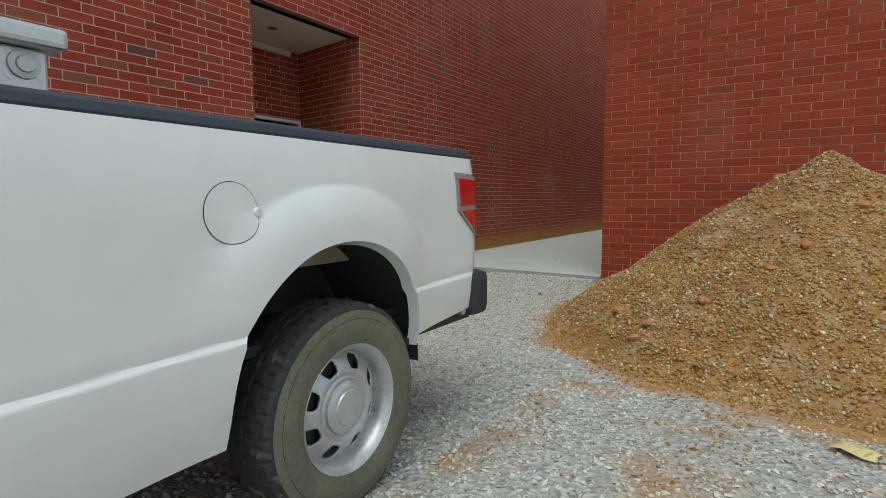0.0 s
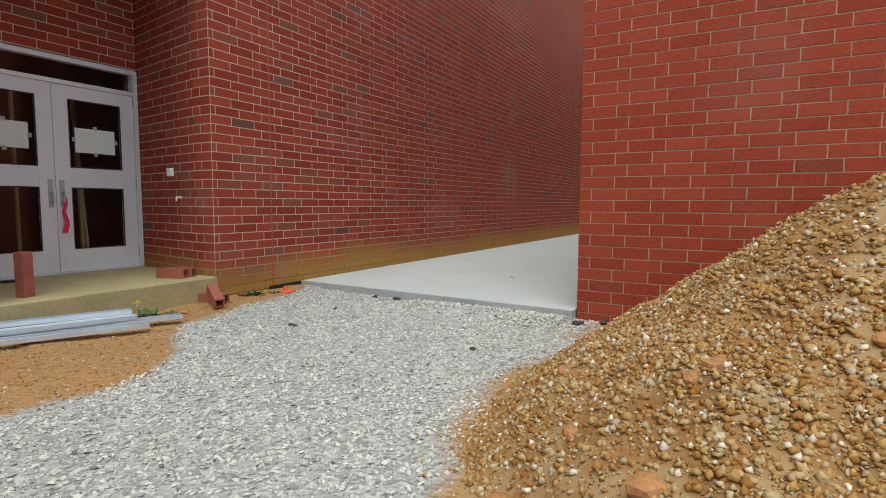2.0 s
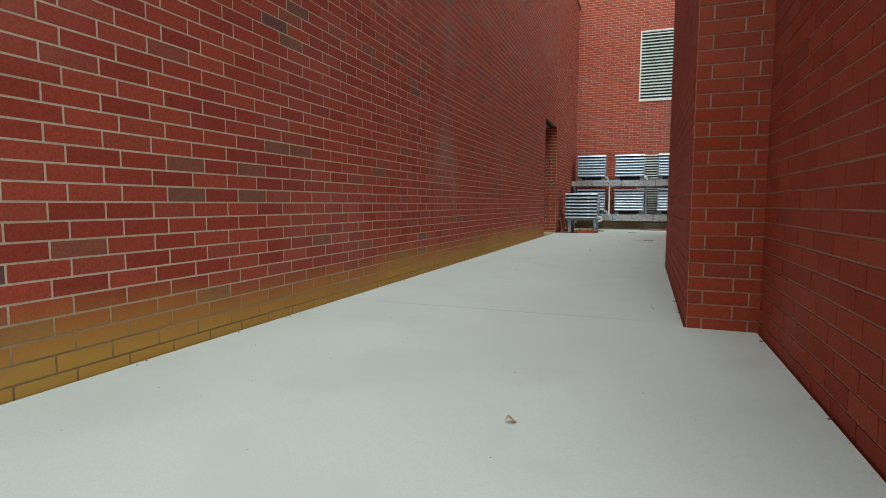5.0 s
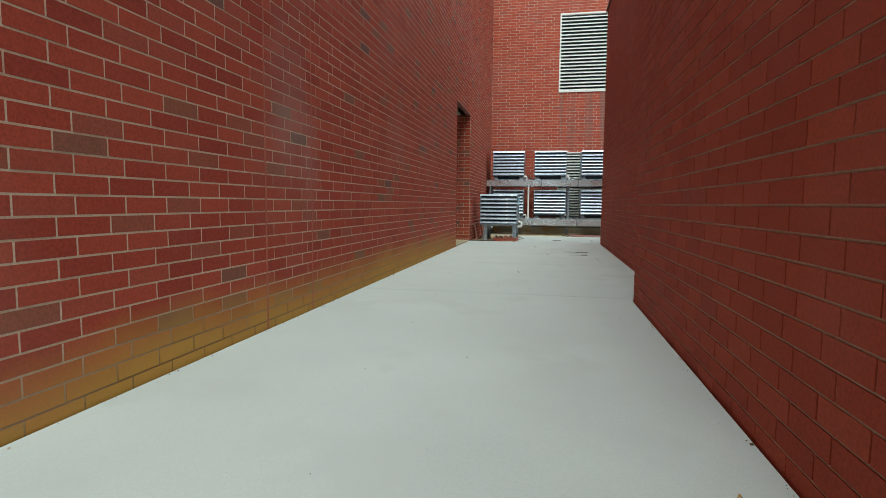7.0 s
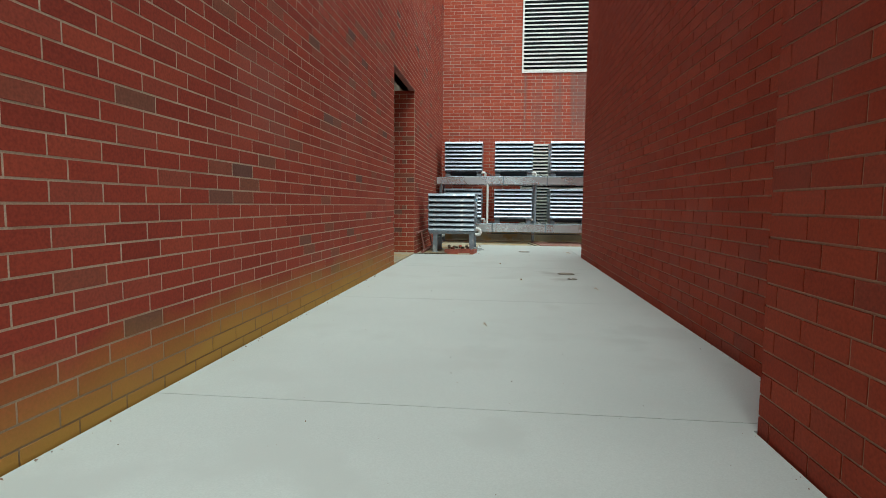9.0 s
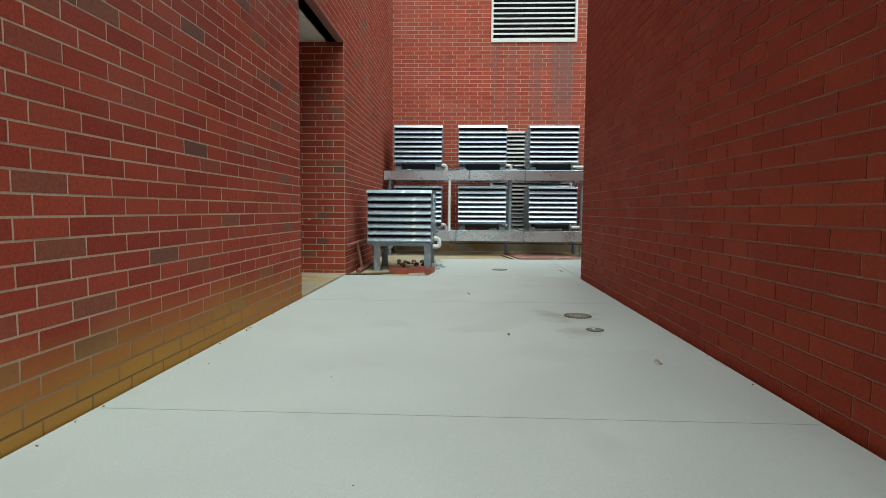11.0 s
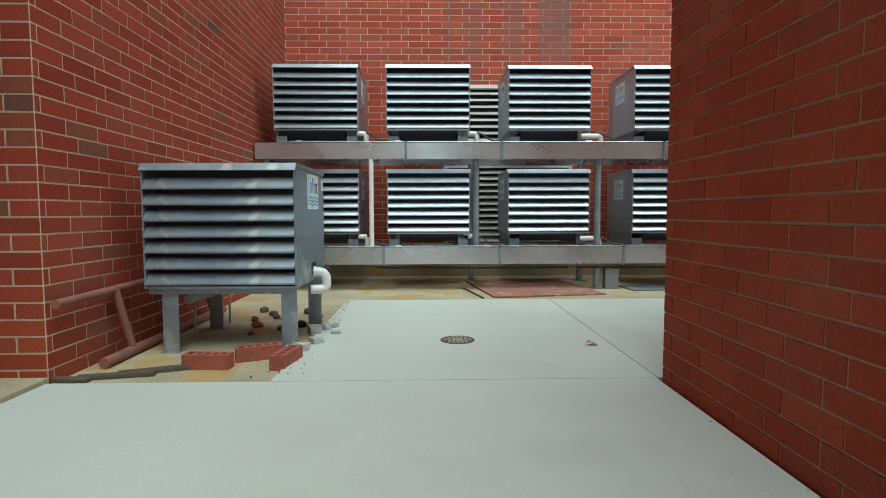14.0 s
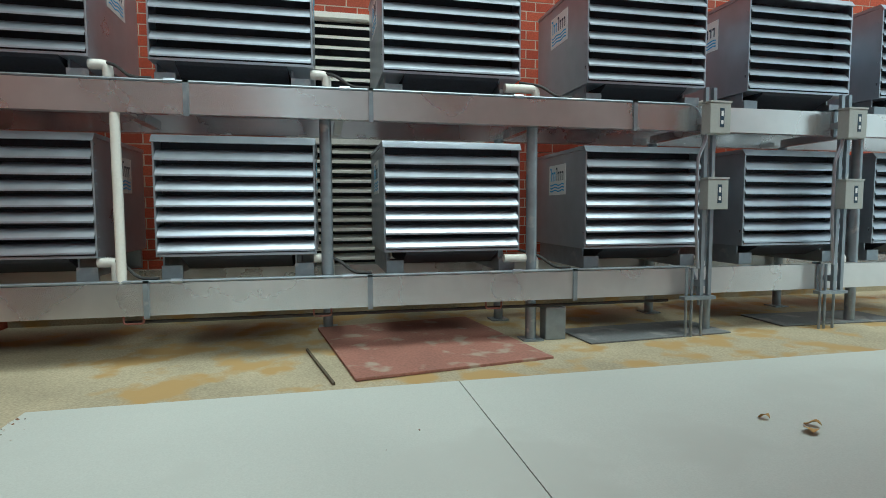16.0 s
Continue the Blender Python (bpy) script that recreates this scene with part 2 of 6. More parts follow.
EARTH_STONES = pieces("river_gravel_in_clay", [(0, (0.28, 0.125, 0.03)), (0.25, (0.37, 0.19, 0.055)), (0.5, (0.42, 0.26, 0.095)), (0.7, (0.48, 0.34, 0.16)), (0.83, (0.36, 0.28, 0.16)), (0.93, (0.54, 0.45, 0.30)), (1.0, (0.72, 0.66, 0.53))], bump=0.5, spec=0.12)
CRUMB = pieces("mortar_crumb", [(0, (0.12, 0.09, 0.07)), (0.4, (0.30, 0.16, 0.10)), (0.7, (0.50, 0.45, 0.38)), (1.0, (0.62, 0.60, 0.55))], bump=0.3)
GLASS = bpy.data.materials.new("dark_glass")
GLASS.use_nodes = True
g = GLASS.node_tree.nodes["Principled BSDF"]
g.inputs["Base Color"].default_value, g.inputs["Roughness"].default_value = (0.9, 0.93, 0.92, 1), 0.03
g.inputs["Transmission Weight"].default_value, g.inputs["IOR"].default_value = 1.0, 1.45


def soil_mark(material, spots):
    """Darker scuffed stains on a slab: rows of (x, y, reach)."""
    n, l = material.node_tree.nodes, material.node_tree.links
    p = n["Principled BSDF"]
    geo, no = n.new("ShaderNodeNewGeometry"), n.new("ShaderNodeTexNoise")
    no.inputs["Scale"].default_value, no.inputs["Detail"].default_value = 5.0, 9
    l.new(geo.outputs["Position"], no.inputs[0])
    out = p.inputs["Base Color"].links[0].from_socket
    for x, y, reach in spots:
        d = n.new("ShaderNodeVectorMath")
        d.operation, d.inputs[1].default_value = "DISTANCE", (x, y, SLAB)
        l.new(geo.outputs["Position"], d.inputs[0])
        r = n.new("ShaderNodeMapRange")
        r.inputs["From Min"].default_value, r.inputs["From Max"].default_value, r.inputs["To Min"].default_value, r.inputs["To Max"].default_value = 0, reach, 0.35, -0.3
        l.new(d.outputs["Value"], r.inputs["Value"])
        a = n.new("ShaderNodeMath")
        a.operation = "ADD"
        l.new(no.outputs[0], a.inputs[0]), l.new(r.outputs[0], a.inputs[1])
        s = n.new("ShaderNodeMapRange")
        s.inputs["From Min"].default_value, s.inputs["From Max"].default_value, s.inputs["To Max"].default_value = 0.52, 0.95, 0.75
        l.new(a.outputs[0], s.inputs["Value"])
        mx = n.new("ShaderNodeMix")
        mx.data_type = "RGBA"
        mx.inputs[7].default_value = (0.26, 0.25, 0.22, 1)
        l.new(s.outputs[0], mx.inputs[0]), l.new(out, mx.inputs[6])
        out = mx.outputs[2]
    l.new(out, p.inputs["Base Color"])


def drip_marks(material, x0, x1, z0, z1):
    """Grey run-off streaks below a vent."""
    n, l = material.node_tree.nodes, material.node_tree.links
    p = n["Principled BSDF"]
    out = p.inputs["Base Color"].links[0].from_socket
    geo, sep, mp, no = n.new("ShaderNodeNewGeometry"), n.new("ShaderNodeSeparateXYZ"), n.new("ShaderNodeMapping"), n.new("ShaderNodeTexNoise")
    mp.inputs["Scale"].default_value = (3.2, 0.0, 0.10)
    no.inputs["Scale"].default_value, no.inputs["Detail"].default_value = 1.0, 4
    l.new(geo.outputs["Position"], mp.inputs[0]), l.new(mp.outputs[0], no.inputs[0]), l.new(geo.outputs["Position"], sep.inputs[0])
    f = n.new("ShaderNodeMapRange")
    f.inputs["From Min"].default_value, f.inputs["From Max"].default_value, f.inputs["To Max"].default_value = 0.50, 0.64, 0.55
    l.new(no.outputs[0], f.inputs["Value"])
    val = f.outputs[0]
    for k, a, b in ((0, x0, x0 + 0.15), (0, x1, x1 - 0.15), (2, z0, z0 + 1.2), (2, z1, z1 - 0.05)):
        r, m = n.new("ShaderNodeMapRange"), n.new("ShaderNodeMath")
        r.inputs["From Min"].default_value, r.inputs["From Max"].default_value, m.operation = a, b, "MULTIPLY"
        l.new(sep.outputs[k], r.inputs["Value"]), l.new(r.outputs[0], m.inputs[0]), l.new(val, m.inputs[1])
        val = m.outputs[0]
    mx = n.new("ShaderNodeMix")
    mx.data_type = "RGBA"
    mx.inputs[7].default_value = (0.17, 0.13, 0.12, 1)
    l.new(val, mx.inputs[0]), l.new(out, mx.inputs[6]), l.new(mx.outputs[2], p.inputs["Base Color"])


def bloom_marks(material, spots):
    """Pale lime bloom on brick: rows of (y, z, reach along, reach up, strength)."""
    n, l = material.node_tree.nodes, material.node_tree.links
    p = n["Principled BSDF"]
    out = p.inputs["Base Color"].links[0].from_socket
    geo, no = n.new("ShaderNodeNewGeometry"), n.new("ShaderNodeTexNoise")
    no.inputs["Scale"].default_value, no.inputs["Detail"].default_value = 3.5, 10
    l.new(geo.outputs["Position"], no.inputs[0])
    for y, z, along, up, strength in spots:
        mp, ln = n.new("ShaderNodeMapping"), n.new("ShaderNodeVectorMath")
        mp.inputs["Location"].default_value, mp.inputs["Scale"].default_value = (0, -y / along, -z / up), (0, 1 / along, 1 / up)
        ln.operation = "LENGTH"
        l.new(geo.outputs["Position"], mp.inputs[0]), l.new(mp.outputs[0], ln.inputs[0])
        a, r = n.new("ShaderNodeMath"), n.new("ShaderNodeMapRange")
        a.operation = "SUBTRACT"
        l.new(no.outputs[0], a.inputs[0]), l.new(ln.outputs["Value"], a.inputs[1])
        r.inputs["From Min"].default_value, r.inputs["From Max"].default_value, r.inputs["To Max"].default_value = -0.45, 0.45, strength
        l.new(a.outputs[0], r.inputs["Value"])
        mx = n.new("ShaderNodeMix")
        mx.data_type = "RGBA"
        mx.inputs[7].default_value = (0.36, 0.27, 0.24, 1)
        l.new(r.outputs[0], mx.inputs[0]), l.new(out, mx.inputs[6])
        out = mx.outputs[2]
    l.new(out, p.inputs["Base Color"])


def gravel_ground():
    """Crushed stone with clay washed over it in irregular tongues near the wall and the heap."""
    m = bpy.data.materials.new("gravel_ground")
    m.use_nodes = True
    n, l = m.node_tree.nodes, m.node_tree.links
    p = n["Principled BSDF"]
    co = n.new("ShaderNodeNewGeometry").outputs["Position"]
    vor = n.new("ShaderNodeTexVoronoi")
    vor.inputs["Scale"].default_value = 38
    l.new(co, vor.inputs[0])
    ramp = n.new("ShaderNodeValToRGB")
    ramp.color_ramp.elements[0].color, ramp.color_ramp.elements[1].color = (0.22, 0.22, 0.21, 1), (0.56, 0.56, 0.52, 1)
    l.new(vor.outputs["Color"], ramp.inputs[0])
    clay = n.new("ShaderNodeAttribute")
    clay.attribute_name = "clay"
    no = n.new("ShaderNodeTexNoise")
    no.inputs["Scale"].default_value, no.inputs["Detail"].default_value = 2.2, 10
    l.new(co, no.inputs[0])
    add = n.new("ShaderNodeMath")
    add.operation = "ADD"
    l.new(clay.outputs["Fac"], add.inputs[0]), l.new(no.outputs[0], add.inputs[1])
    r = n.new("ShaderNodeMapRange")
    r.inputs["From Min"].default_value, r.inputs["From Max"].default_value = 0.85, 1.15
    l.new(add.outputs[0], r.inputs["Value"])
    brown = n.new("ShaderNodeValToRGB")
    brown.color_ramp.elements[0].color, brown.color_ramp.elements[1].color = (0.35, 0.175, 0.05, 1), (0.46, 0.28, 0.12, 1)
    no2 = n.new("ShaderNodeTexNoise")
    no2.inputs["Scale"].default_value, no2.inputs["Detail"].default_value = 25, 6
    l.new(co, no2.inputs[0]), l.new(no2.outputs[0], brown.inputs[0])
    mx = n.new("ShaderNodeMix")
    mx.data_type = "RGBA"
    l.new(r.outputs[0], mx.inputs[0]), l.new(ramp.outputs[0], mx.inputs[6]), l.new(brown.outputs[0], mx.inputs[7])
    l.new(mx.outputs[2], p.inputs["Base Color"])
    p.inputs["Roughness"].default_value = 0.9
    b = n.new("ShaderNodeBump")
    b.inputs["Strength"].default_value, b.inputs["Distance"].default_value = 0.8, 0.02
    l.new(vor.outputs["Distance"], b.inputs["Height"]), l.new(b.outputs[0], p.inputs["Normal"])
    return m


GRAVEL = gravel_ground()


# ---- mesh helpers ----
class Build:
    """Collects boxes, tubes and sheets into one mesh."""

    def __init__(self):
        self.v, self.f = [], []

    def add(self, verts, faces):
        k = len(self.v)
        self.v += [tuple(c) for c in verts]
        self.f += [tuple(i + k for i in f) for f in faces]
        return self

    def box(self, x0, x1, y0, y1, z0, z1, m=None):
        vs = [Vector((x, y, z)) for z in (z0, z1) for y in (y0, y1) for x in (x0, x1)]
        if m is not None:
            vs = [m @ c for c in vs]
        return self.add(vs, [(0, 2, 3, 1), (4, 5, 7, 6), (0, 1, 5, 4), (2, 6, 7, 3), (0, 4, 6, 2), (1, 3, 7, 5)])

    def prism(self, outline, axis, a, b):
        """A closed outline in the two other axes, run along axis from a to b."""
        def put(p, w):
            return {"x": (w, p[0], p[1]), "y": (p[0], w, p[1]), "z": (p[0], p[1], w)}[axis]
        n = len(outline)
        vs = [put(p, a) for p in outline] + [put(p, b) for p in outline]
        fs = [(i, (i + 1) % n, n + (i + 1) % n, n + i) for i in range(n)] + [tuple(range(n))[::-1], tuple(range(n, 2 * n))]
        return self.add(vs, fs)

    def tube(self, points, r, n=12, caps=True):
        pts = [Vector(p) for p in points]
        rings, side = [], None
        for i, p in enumerate(pts):
            d = (pts[min(i + 1, len(pts) - 1)] - pts[max(i - 1, 0)]).normalized()
            if side is None:
                side = d.orthogonal().normalized()
            side = (side - d * side.dot(d)).normalized()
            up = d.cross(side)
            rings.append([p + r * (math.cos(a) * side + math.sin(a) * up) for a in (2 * math.pi * j / n for j in range(n))])
        fs = []
        for i in range(len(pts) - 1):
            fs += [(i * n + j, i * n + (j + 1) % n, (i + 1) * n + (j + 1) % n, (i + 1) * n + j) for j in range(n)]
        if caps:
            fs += [tuple(range(n))[::-1], tuple(range((len(pts) - 1) * n, len(pts) * n))]
        return self.add([c for ring in rings for c in ring], fs)

    def turned(self, profile, centre, axis, n=48):
        """A profile of (radius, along) spun about axis."""
        c = Vector(centre)
        e = {"x": (Vector((0, 1, 0)), Vector((0, 0, 1)), Vector((1, 0, 0))), "z": (Vector((1, 0, 0)), Vector((0, 1, 0)), Vector((0, 0, 1))),
             "y": (Vector((0, 0, 1)), Vector((1, 0, 0)), Vector((0, 1, 0)))}[axis]
        vs = [c + r * (math.cos(2 * math.pi * j / n) * e[0] + math.sin(2 * math.pi * j / n) * e[1]) + h * e[2] for r, h in profile for j in range(n)]
        k = len(profile)
        return self.add(vs, [(i * n + j, i * n + (j + 1) % n, (i + 1) * n + (j + 1) % n, (i + 1) * n + j) for i in range(k - 1) for j in range(n)])

    def mesh(self, name, material, bevel=0.0, smooth=False):
        me = bpy.data.meshes.new(name)
        me.from_pydata(self.v, [], self.f)
        bm = bmesh.new()
        bm.from_mesh(me)
        bmesh.ops.remove_doubles(bm, verts=bm.verts, dist=1e-5)
        bmesh.ops.recalc_face_normals(bm, faces=bm.faces)
        if bevel:
            bmesh.ops.bevel(bm, geom=[e for e in bm.edges if e.calc_face_angle(0) > 0.6], offset=bevel, segments=2, affect="EDGES", profile=0.6)
        bm.to_mesh(me)
        bm.free()
        if smooth:
            me.shade_smooth()
            me.set_sharp_from_angle(angle=radians(40))
        me.materials.append(material)
        return me

    def make(self, name, material, parent=None, label="", bevel=0.0, smooth=False, m=None):
        ob = new(name, self.mesh(name, material, bevel, smooth))
        if m is not None:
            ob.matrix_basis = m
        if parent is not None:
            ob.parent = parent
        return tagged(ob, label)


def bend(*pts, r=0.05, steps=6):
    """A line through the points with its corners rounded."""
    pts = [Vector(p) for p in pts]
    out = [pts[0]]
    for a, b, c in zip(pts, pts[1:], pts[2:]):
        u, w = (a - b).normalized(), (c - b).normalized()
        p, q = b + u * r, b + w * r
        out += [(1 - s) ** 2 * p + 2 * s * (1 - s) * b + s * s * q for s in (i / steps for i in range(steps + 1))]
    return out + [pts[-1]]


def thing(name, label, category, group="", at=(0, 0, 0)):
    ob = new(name)
    ob.location = at
    ob.empty_display_size = 0.1
    return tagged(ob, label, category, group)


# ---- setting: levels and lines ----
GROUND, SLAB, OLD = 0.05, 0.14, 0.125
LEFT, FRONT = -7.035, 11.54      # long wall's face; front of the other building
SIDE, PIER, BACK = -3.48, -3.966, -3.556
END = 33.9
HIGH, LOW, EAST = 8.9, 6.0, 2.2
soil_mark(CONCRETE, [(-4.35, 25.75, 0.6), (-4.35, 25.1, 0.4)])
BRICK_END = pieces("end_wall_brick", [(0.0, (0.34, 0.055, 0.03)), (0.5, (0.40, 0.070, 0.036)), (0.9, (0.45, 0.088, 0.045)), (1.0, (0.30, 0.075, 0.05))], wash=0.15)
MORTAR_END = shade("pale_mortar", (0.52, 0.44, 0.36), vary=0.2, fine=90, world_space=True)
bloom_marks(BRICK_OLD, [(18.35, 2.0, 0.55, 0.9, 0.26), (18.75, 1.5, 0.3, 0.8, 0.22), (11.3, 0.3, 0.12, 0.22, 0.4), (18.5, 3.3, 0.4, 0.7, 0.2)])
drip_marks(BRICK_END, -4.9, -2.4, 2.6, 5.15)
drip_marks(MORTAR_END, -4.9, -2.4, 2.6, 5.15)
BRICK_L, OLD_COURSE, NEW_COURSE, JOINT = 0.305, 0.0960, 0.1030, 0.0112

def wall_frame(origin, along):
    """Wall coordinates: u along the wall, w out of its face, z up."""
    a = Vector((*along, 0)).normalized()
    out = Vector((a.y, -a.x, 0))
    return Matrix(((a.x, out.x, 0, origin[0]), (a.y, out.y, 0, origin[1]), (0, 0, 1, 0), (0, 0, 0, 1)))


def rect_minus(u0, u1, z0, z1, holes):
    """The parts of a rectangle that no hole takes."""
    parts = [(u0, u1, z0, z1)]
    for a, b, c, d in holes:
        rest = []
        for p, q, r, s in parts:
            if b <= p or a >= q or d <= r or c >= s:
                rest.append((p, q, r, s))
                continue
            if p < a: rest.append((p, a, r, s))
            if b < q: rest.append((b, q, r, s))
            lo, hi = max(p, a), min(q, b)
            if r < c: rest.append((lo, hi, r, c))
            if d < s: rest.append((lo, hi, d, s))
        parts = rest
    return parts


BRICK_TASKS = []


def wall(name, label, origin, along, length, z0, z1, holes=(), thick=0.25, mortar=MORTAR, brick=BRICK_OLD, near=None, shift=0.0):
    """A brick wall whose face looks to the right of its run; the bricks are laid at the end of the file."""
    m = wall_frame(origin, along)
    b = Build()
    for p, q, r, s in rect_minus(0, length, z0, z1, holes):
        b.box(p, q, -thick, 0, r, s, m)
    ob = b.make(name, mortar)
    tagged(ob, label, "wall", kind="structure")
    BRICK_TASKS.append((ob, m, length, z0, z1, holes, brick, near, shift))
    return ob


def lay(ob, m, length, z0, z1, holes, material, near, shift):
    rng = random.Random(ob.name)
    proud, full = 0.0055 if material is BRICK_NEW else 0.0022, BRICK_L - JOINT
    course = NEW_COURSE if material is BRICK_NEW else OLD_COURSE
    unit = {}
    singles, verts, faces = 0, [], []
    for k in range(int(z1 / course) + 1):
        c, d = k * course + 0.02, (k + 1) * course + 0.02 - JOINT
        if d <= z0 or c >= z1: continue
        c, d = max(c, z0), min(d, z1)
        u = -BRICK_L + shift + (BRICK_L * 0.34 if k % 2 else 0)
        while u < length:
            for p, q, r, s in rect_minus(max(u, 0.0), min(u + full, length), c, d, holes) if min(u + full, length) - max(u, 0.0) > 0.02 else ():
                if q - p < 0.02 or s - r < 0.015: continue
                w = proud + rng.uniform(-0.0009, 0.0009)
                if near and near[0] <= p and q <= near[1] and near[2] <= r and s <= near[3] and singles < 300:
                    key = (round(q - p, 3), round(s - r, 4))
                    if key not in unit:
                        x, z, e = key[0] / 2, key[1] / 2, 0.0012
                        me = bpy.data.meshes.new("brick")
                        me.from_pydata([(-x, 0, -z), (x, 0, -z), (x, 0, z), (-x, 0, z), (-x, proud - e, -z), (x, proud - e, -z), (x, proud - e, z), (-x, proud - e, z),
                                        (-x + e, proud, -z + e), (x - e, proud, -z + e), (x - e, proud, z - e), (-x + e, proud, z - e)], [],
                                       [(8, 11, 10, 9)] + [(i, i + 4, (i + 1) % 4 + 4, (i + 1) % 4) for i in range(4)] + [(i + 4, i + 8, (i + 1) % 4 + 8, (i + 1) % 4 + 4) for i in range(4)])
                        me.materials.append(material)
                        unit[key] = me
                    piece = new("brick", unit[key])
                    piece.matrix_basis = m @ Matrix.Translation(((p + q) / 2, w - proud, (r + s) / 2))
                    piece.parent = ob
                    singles += 1
                else:
                    n = len(verts)
                    verts += [(p, 0, r), (q, 0, r), (q, 0, s), (p, 0, s), (p, w, r), (q, w, r), (q, w, s), (p, w, s)]
                    faces += [(n + 4, n + 7, n + 6, n + 5), (n, n + 4, n + 5, n + 1), (n + 1, n + 5, n + 6, n + 2), (n + 2, n + 6, n + 7, n + 3), (n + 3, n + 7, n + 4, n)]
            u += BRICK_L
    me = bpy.data.meshes.new("brickwork")
    me.from_pydata(verts, [], faces)
    me.materials.append(material)
    rest = new("brickwork", me)
    rest.matrix_basis = m
    rest.parent = ob
    tagged(rest, kind="stuff")


# long wall, with its two doorway recesses; u runs north from y = -4
SOUTH = -4.0
K1, K2, K3, K4 = 8.33, 10.38, 26.56, 28.69
HEAD1, HEAD2, DEEP, DEEP2 = 3.85, 3.54, -8.65, -8.38
wall("wall_west", "long red brick wall stained with orange clay along its foot", (LEFT, SOUTH), (0, 1), END - SOUTH, -0.2, HIGH,
     holes=[(K1 - SOUTH, K2 - SOUTH, -1, HEAD1), (K3 - SOUTH, K4 - SOUTH, -1, HEAD2)], near=(14.9, 18.0, 0.1, 3.2))
for n_, (a, b_, head) in enumerate(((K1, K2, HEAD1), (K3, K4, HEAD2))):
    deep = (DEEP, DEEP2)[n_]
    hole = [(8.72 - a, 10.57 - a, 0.33, 2.695)] if n_ == 0 else [(27.64 - a, 28.61 - a, 0.14, 2.47)]
    wall("wall_recess_%d_back" % (n_ + 1), "shaded red brick back wall of a doorway recess", (deep, a), (0, 1), b_ - a + 0.3, -0.2, head, holes=hole)
    splay = 0.20 if n_ == 0 else 0.0
    wall("wall_recess_%d_far" % (n_ + 1), "red brick return wall of a doorway recess", (deep + 0.007, b_ + splay - 0.003), (LEFT - deep - 0.25, -splay), math.hypot(LEFT - deep - 0.25, splay), -0.2, head - 0.003, thick=0.12, near=(0.1, 1.4, 0.3, 3.0))
    wall("wall_recess_%d_jamb" % (n_ + 1), "red brick corner of a doorway recess", (LEFT - 0.262, b_ - 0.004), (1, 0), 0.258, -0.2, head - 0.003, thick=0.1, near=(0, 0.26, 0.1, 3.4))
    wall("wall_recess_%d_near" % (n_ + 1), "red brick return wall of a doorway recess", (LEFT - 0.004, a + 0.003), (-1, 0), LEFT - deep - 0.011, -0.2, head - 0.003, thick=0.12)
    s = Build().box(deep - 0.1, LEFT - 0.1, a + 0.001, b_ + 0.2, head, head + 0.08).make("ceiling_recess_%d" % (n_ + 1), SOFFIT)
    tagged(s, "pale painted soffit board over a doorway recess", "ceiling", kind="structure")
    t = Build().box(deep + 0.007, deep + 0.06, a + 0.012, b_ - 0.012, head - 0.09, head - 0.004).make("trim", SOFFIT)
    tagged(t, "pale soffit trim strip", "trim", kind="structure")
    lint = Build().box(LEFT - 0.1, LEFT + 0.008, a + 0.012, b_ - 0.012, head - 0.014, head - 0.002).make("trim", RUST)
    tagged(lint, "dark steel lintel edge over a doorway", "trim", kind="structure")

# the other building: front, side, pier, recessed length and back
NEW_ = dict(mortar=MORTAR_NEW, brick=BRICK_NEW)
wall("wall_front", "red brick front of the other building behind the heap", (SIDE, FRONT), (1, 0), EAST - SIDE, -0.2, LOW, near=(0.0, 2.6, 0.05, 3.3), **NEW_)
wall("wall_side_south", "red brick side wall lining a narrow passage", (SIDE - 0.003, 15.38), (0, -1), 15.38 - FRONT - 0.003, -0.2, LOW, near=(0.8, 3.8, 0.14, 3.2), **NEW_)
wall("wall_pier", "red brick pier face stepping into the passage", (PIER, 15.38), (1, 0), SIDE - PIER, -0.2, LOW, near=(0, 0.5, 0.14, 3.0), **NEW_)
wall("wall_side_middle", "red brick side wall lining a narrow passage", (PIER - 0.003, 20.0), (0, -1), 20.0 - 15.383, -0.2, LOW, near=(0.5, 3.5, 0.14, 3.2), **NEW_)
wall("wall_step", "red brick return where the side wall steps back", (BACK, 20.003), (-1, 0), BACK - PIER, -0.2, LOW, **NEW_)
wall("wall_side_north", "red brick side wall lining a narrow passage", (BACK - 0.003, 28.6), (0, -1), 8.597, -0.2, LOW, near=(0.0, 3.0, 0.14, 3.2), **NEW_)
wall("wall_back", "red brick back of the other building", (EAST, 28.603), (-1, 0), EAST - BACK, -0.2, LOW, **NEW_)
wall("wall_end", "tall red brick end wall behind the coolers", (-12.0, END), (1, 0), 32.0, -0.2, 11.5, holes=[(7.315, 9.34, 5.10, 7.8), (7.34, 9.30, 0.5, 1.83), (7.34, 9.30, 1.93, 3.02)], near=(4.93, 8.9, 2.96, 5.0), mortar=MORTAR_END, brick=BRICK_END)
closing = Build().box(19.95, 20.2, 28.6, END, -0.2, 7.0).make("wall_east", MORTAR)
tagged(closing, "plain wall closing the cooler yard", "wall", kind="structure")
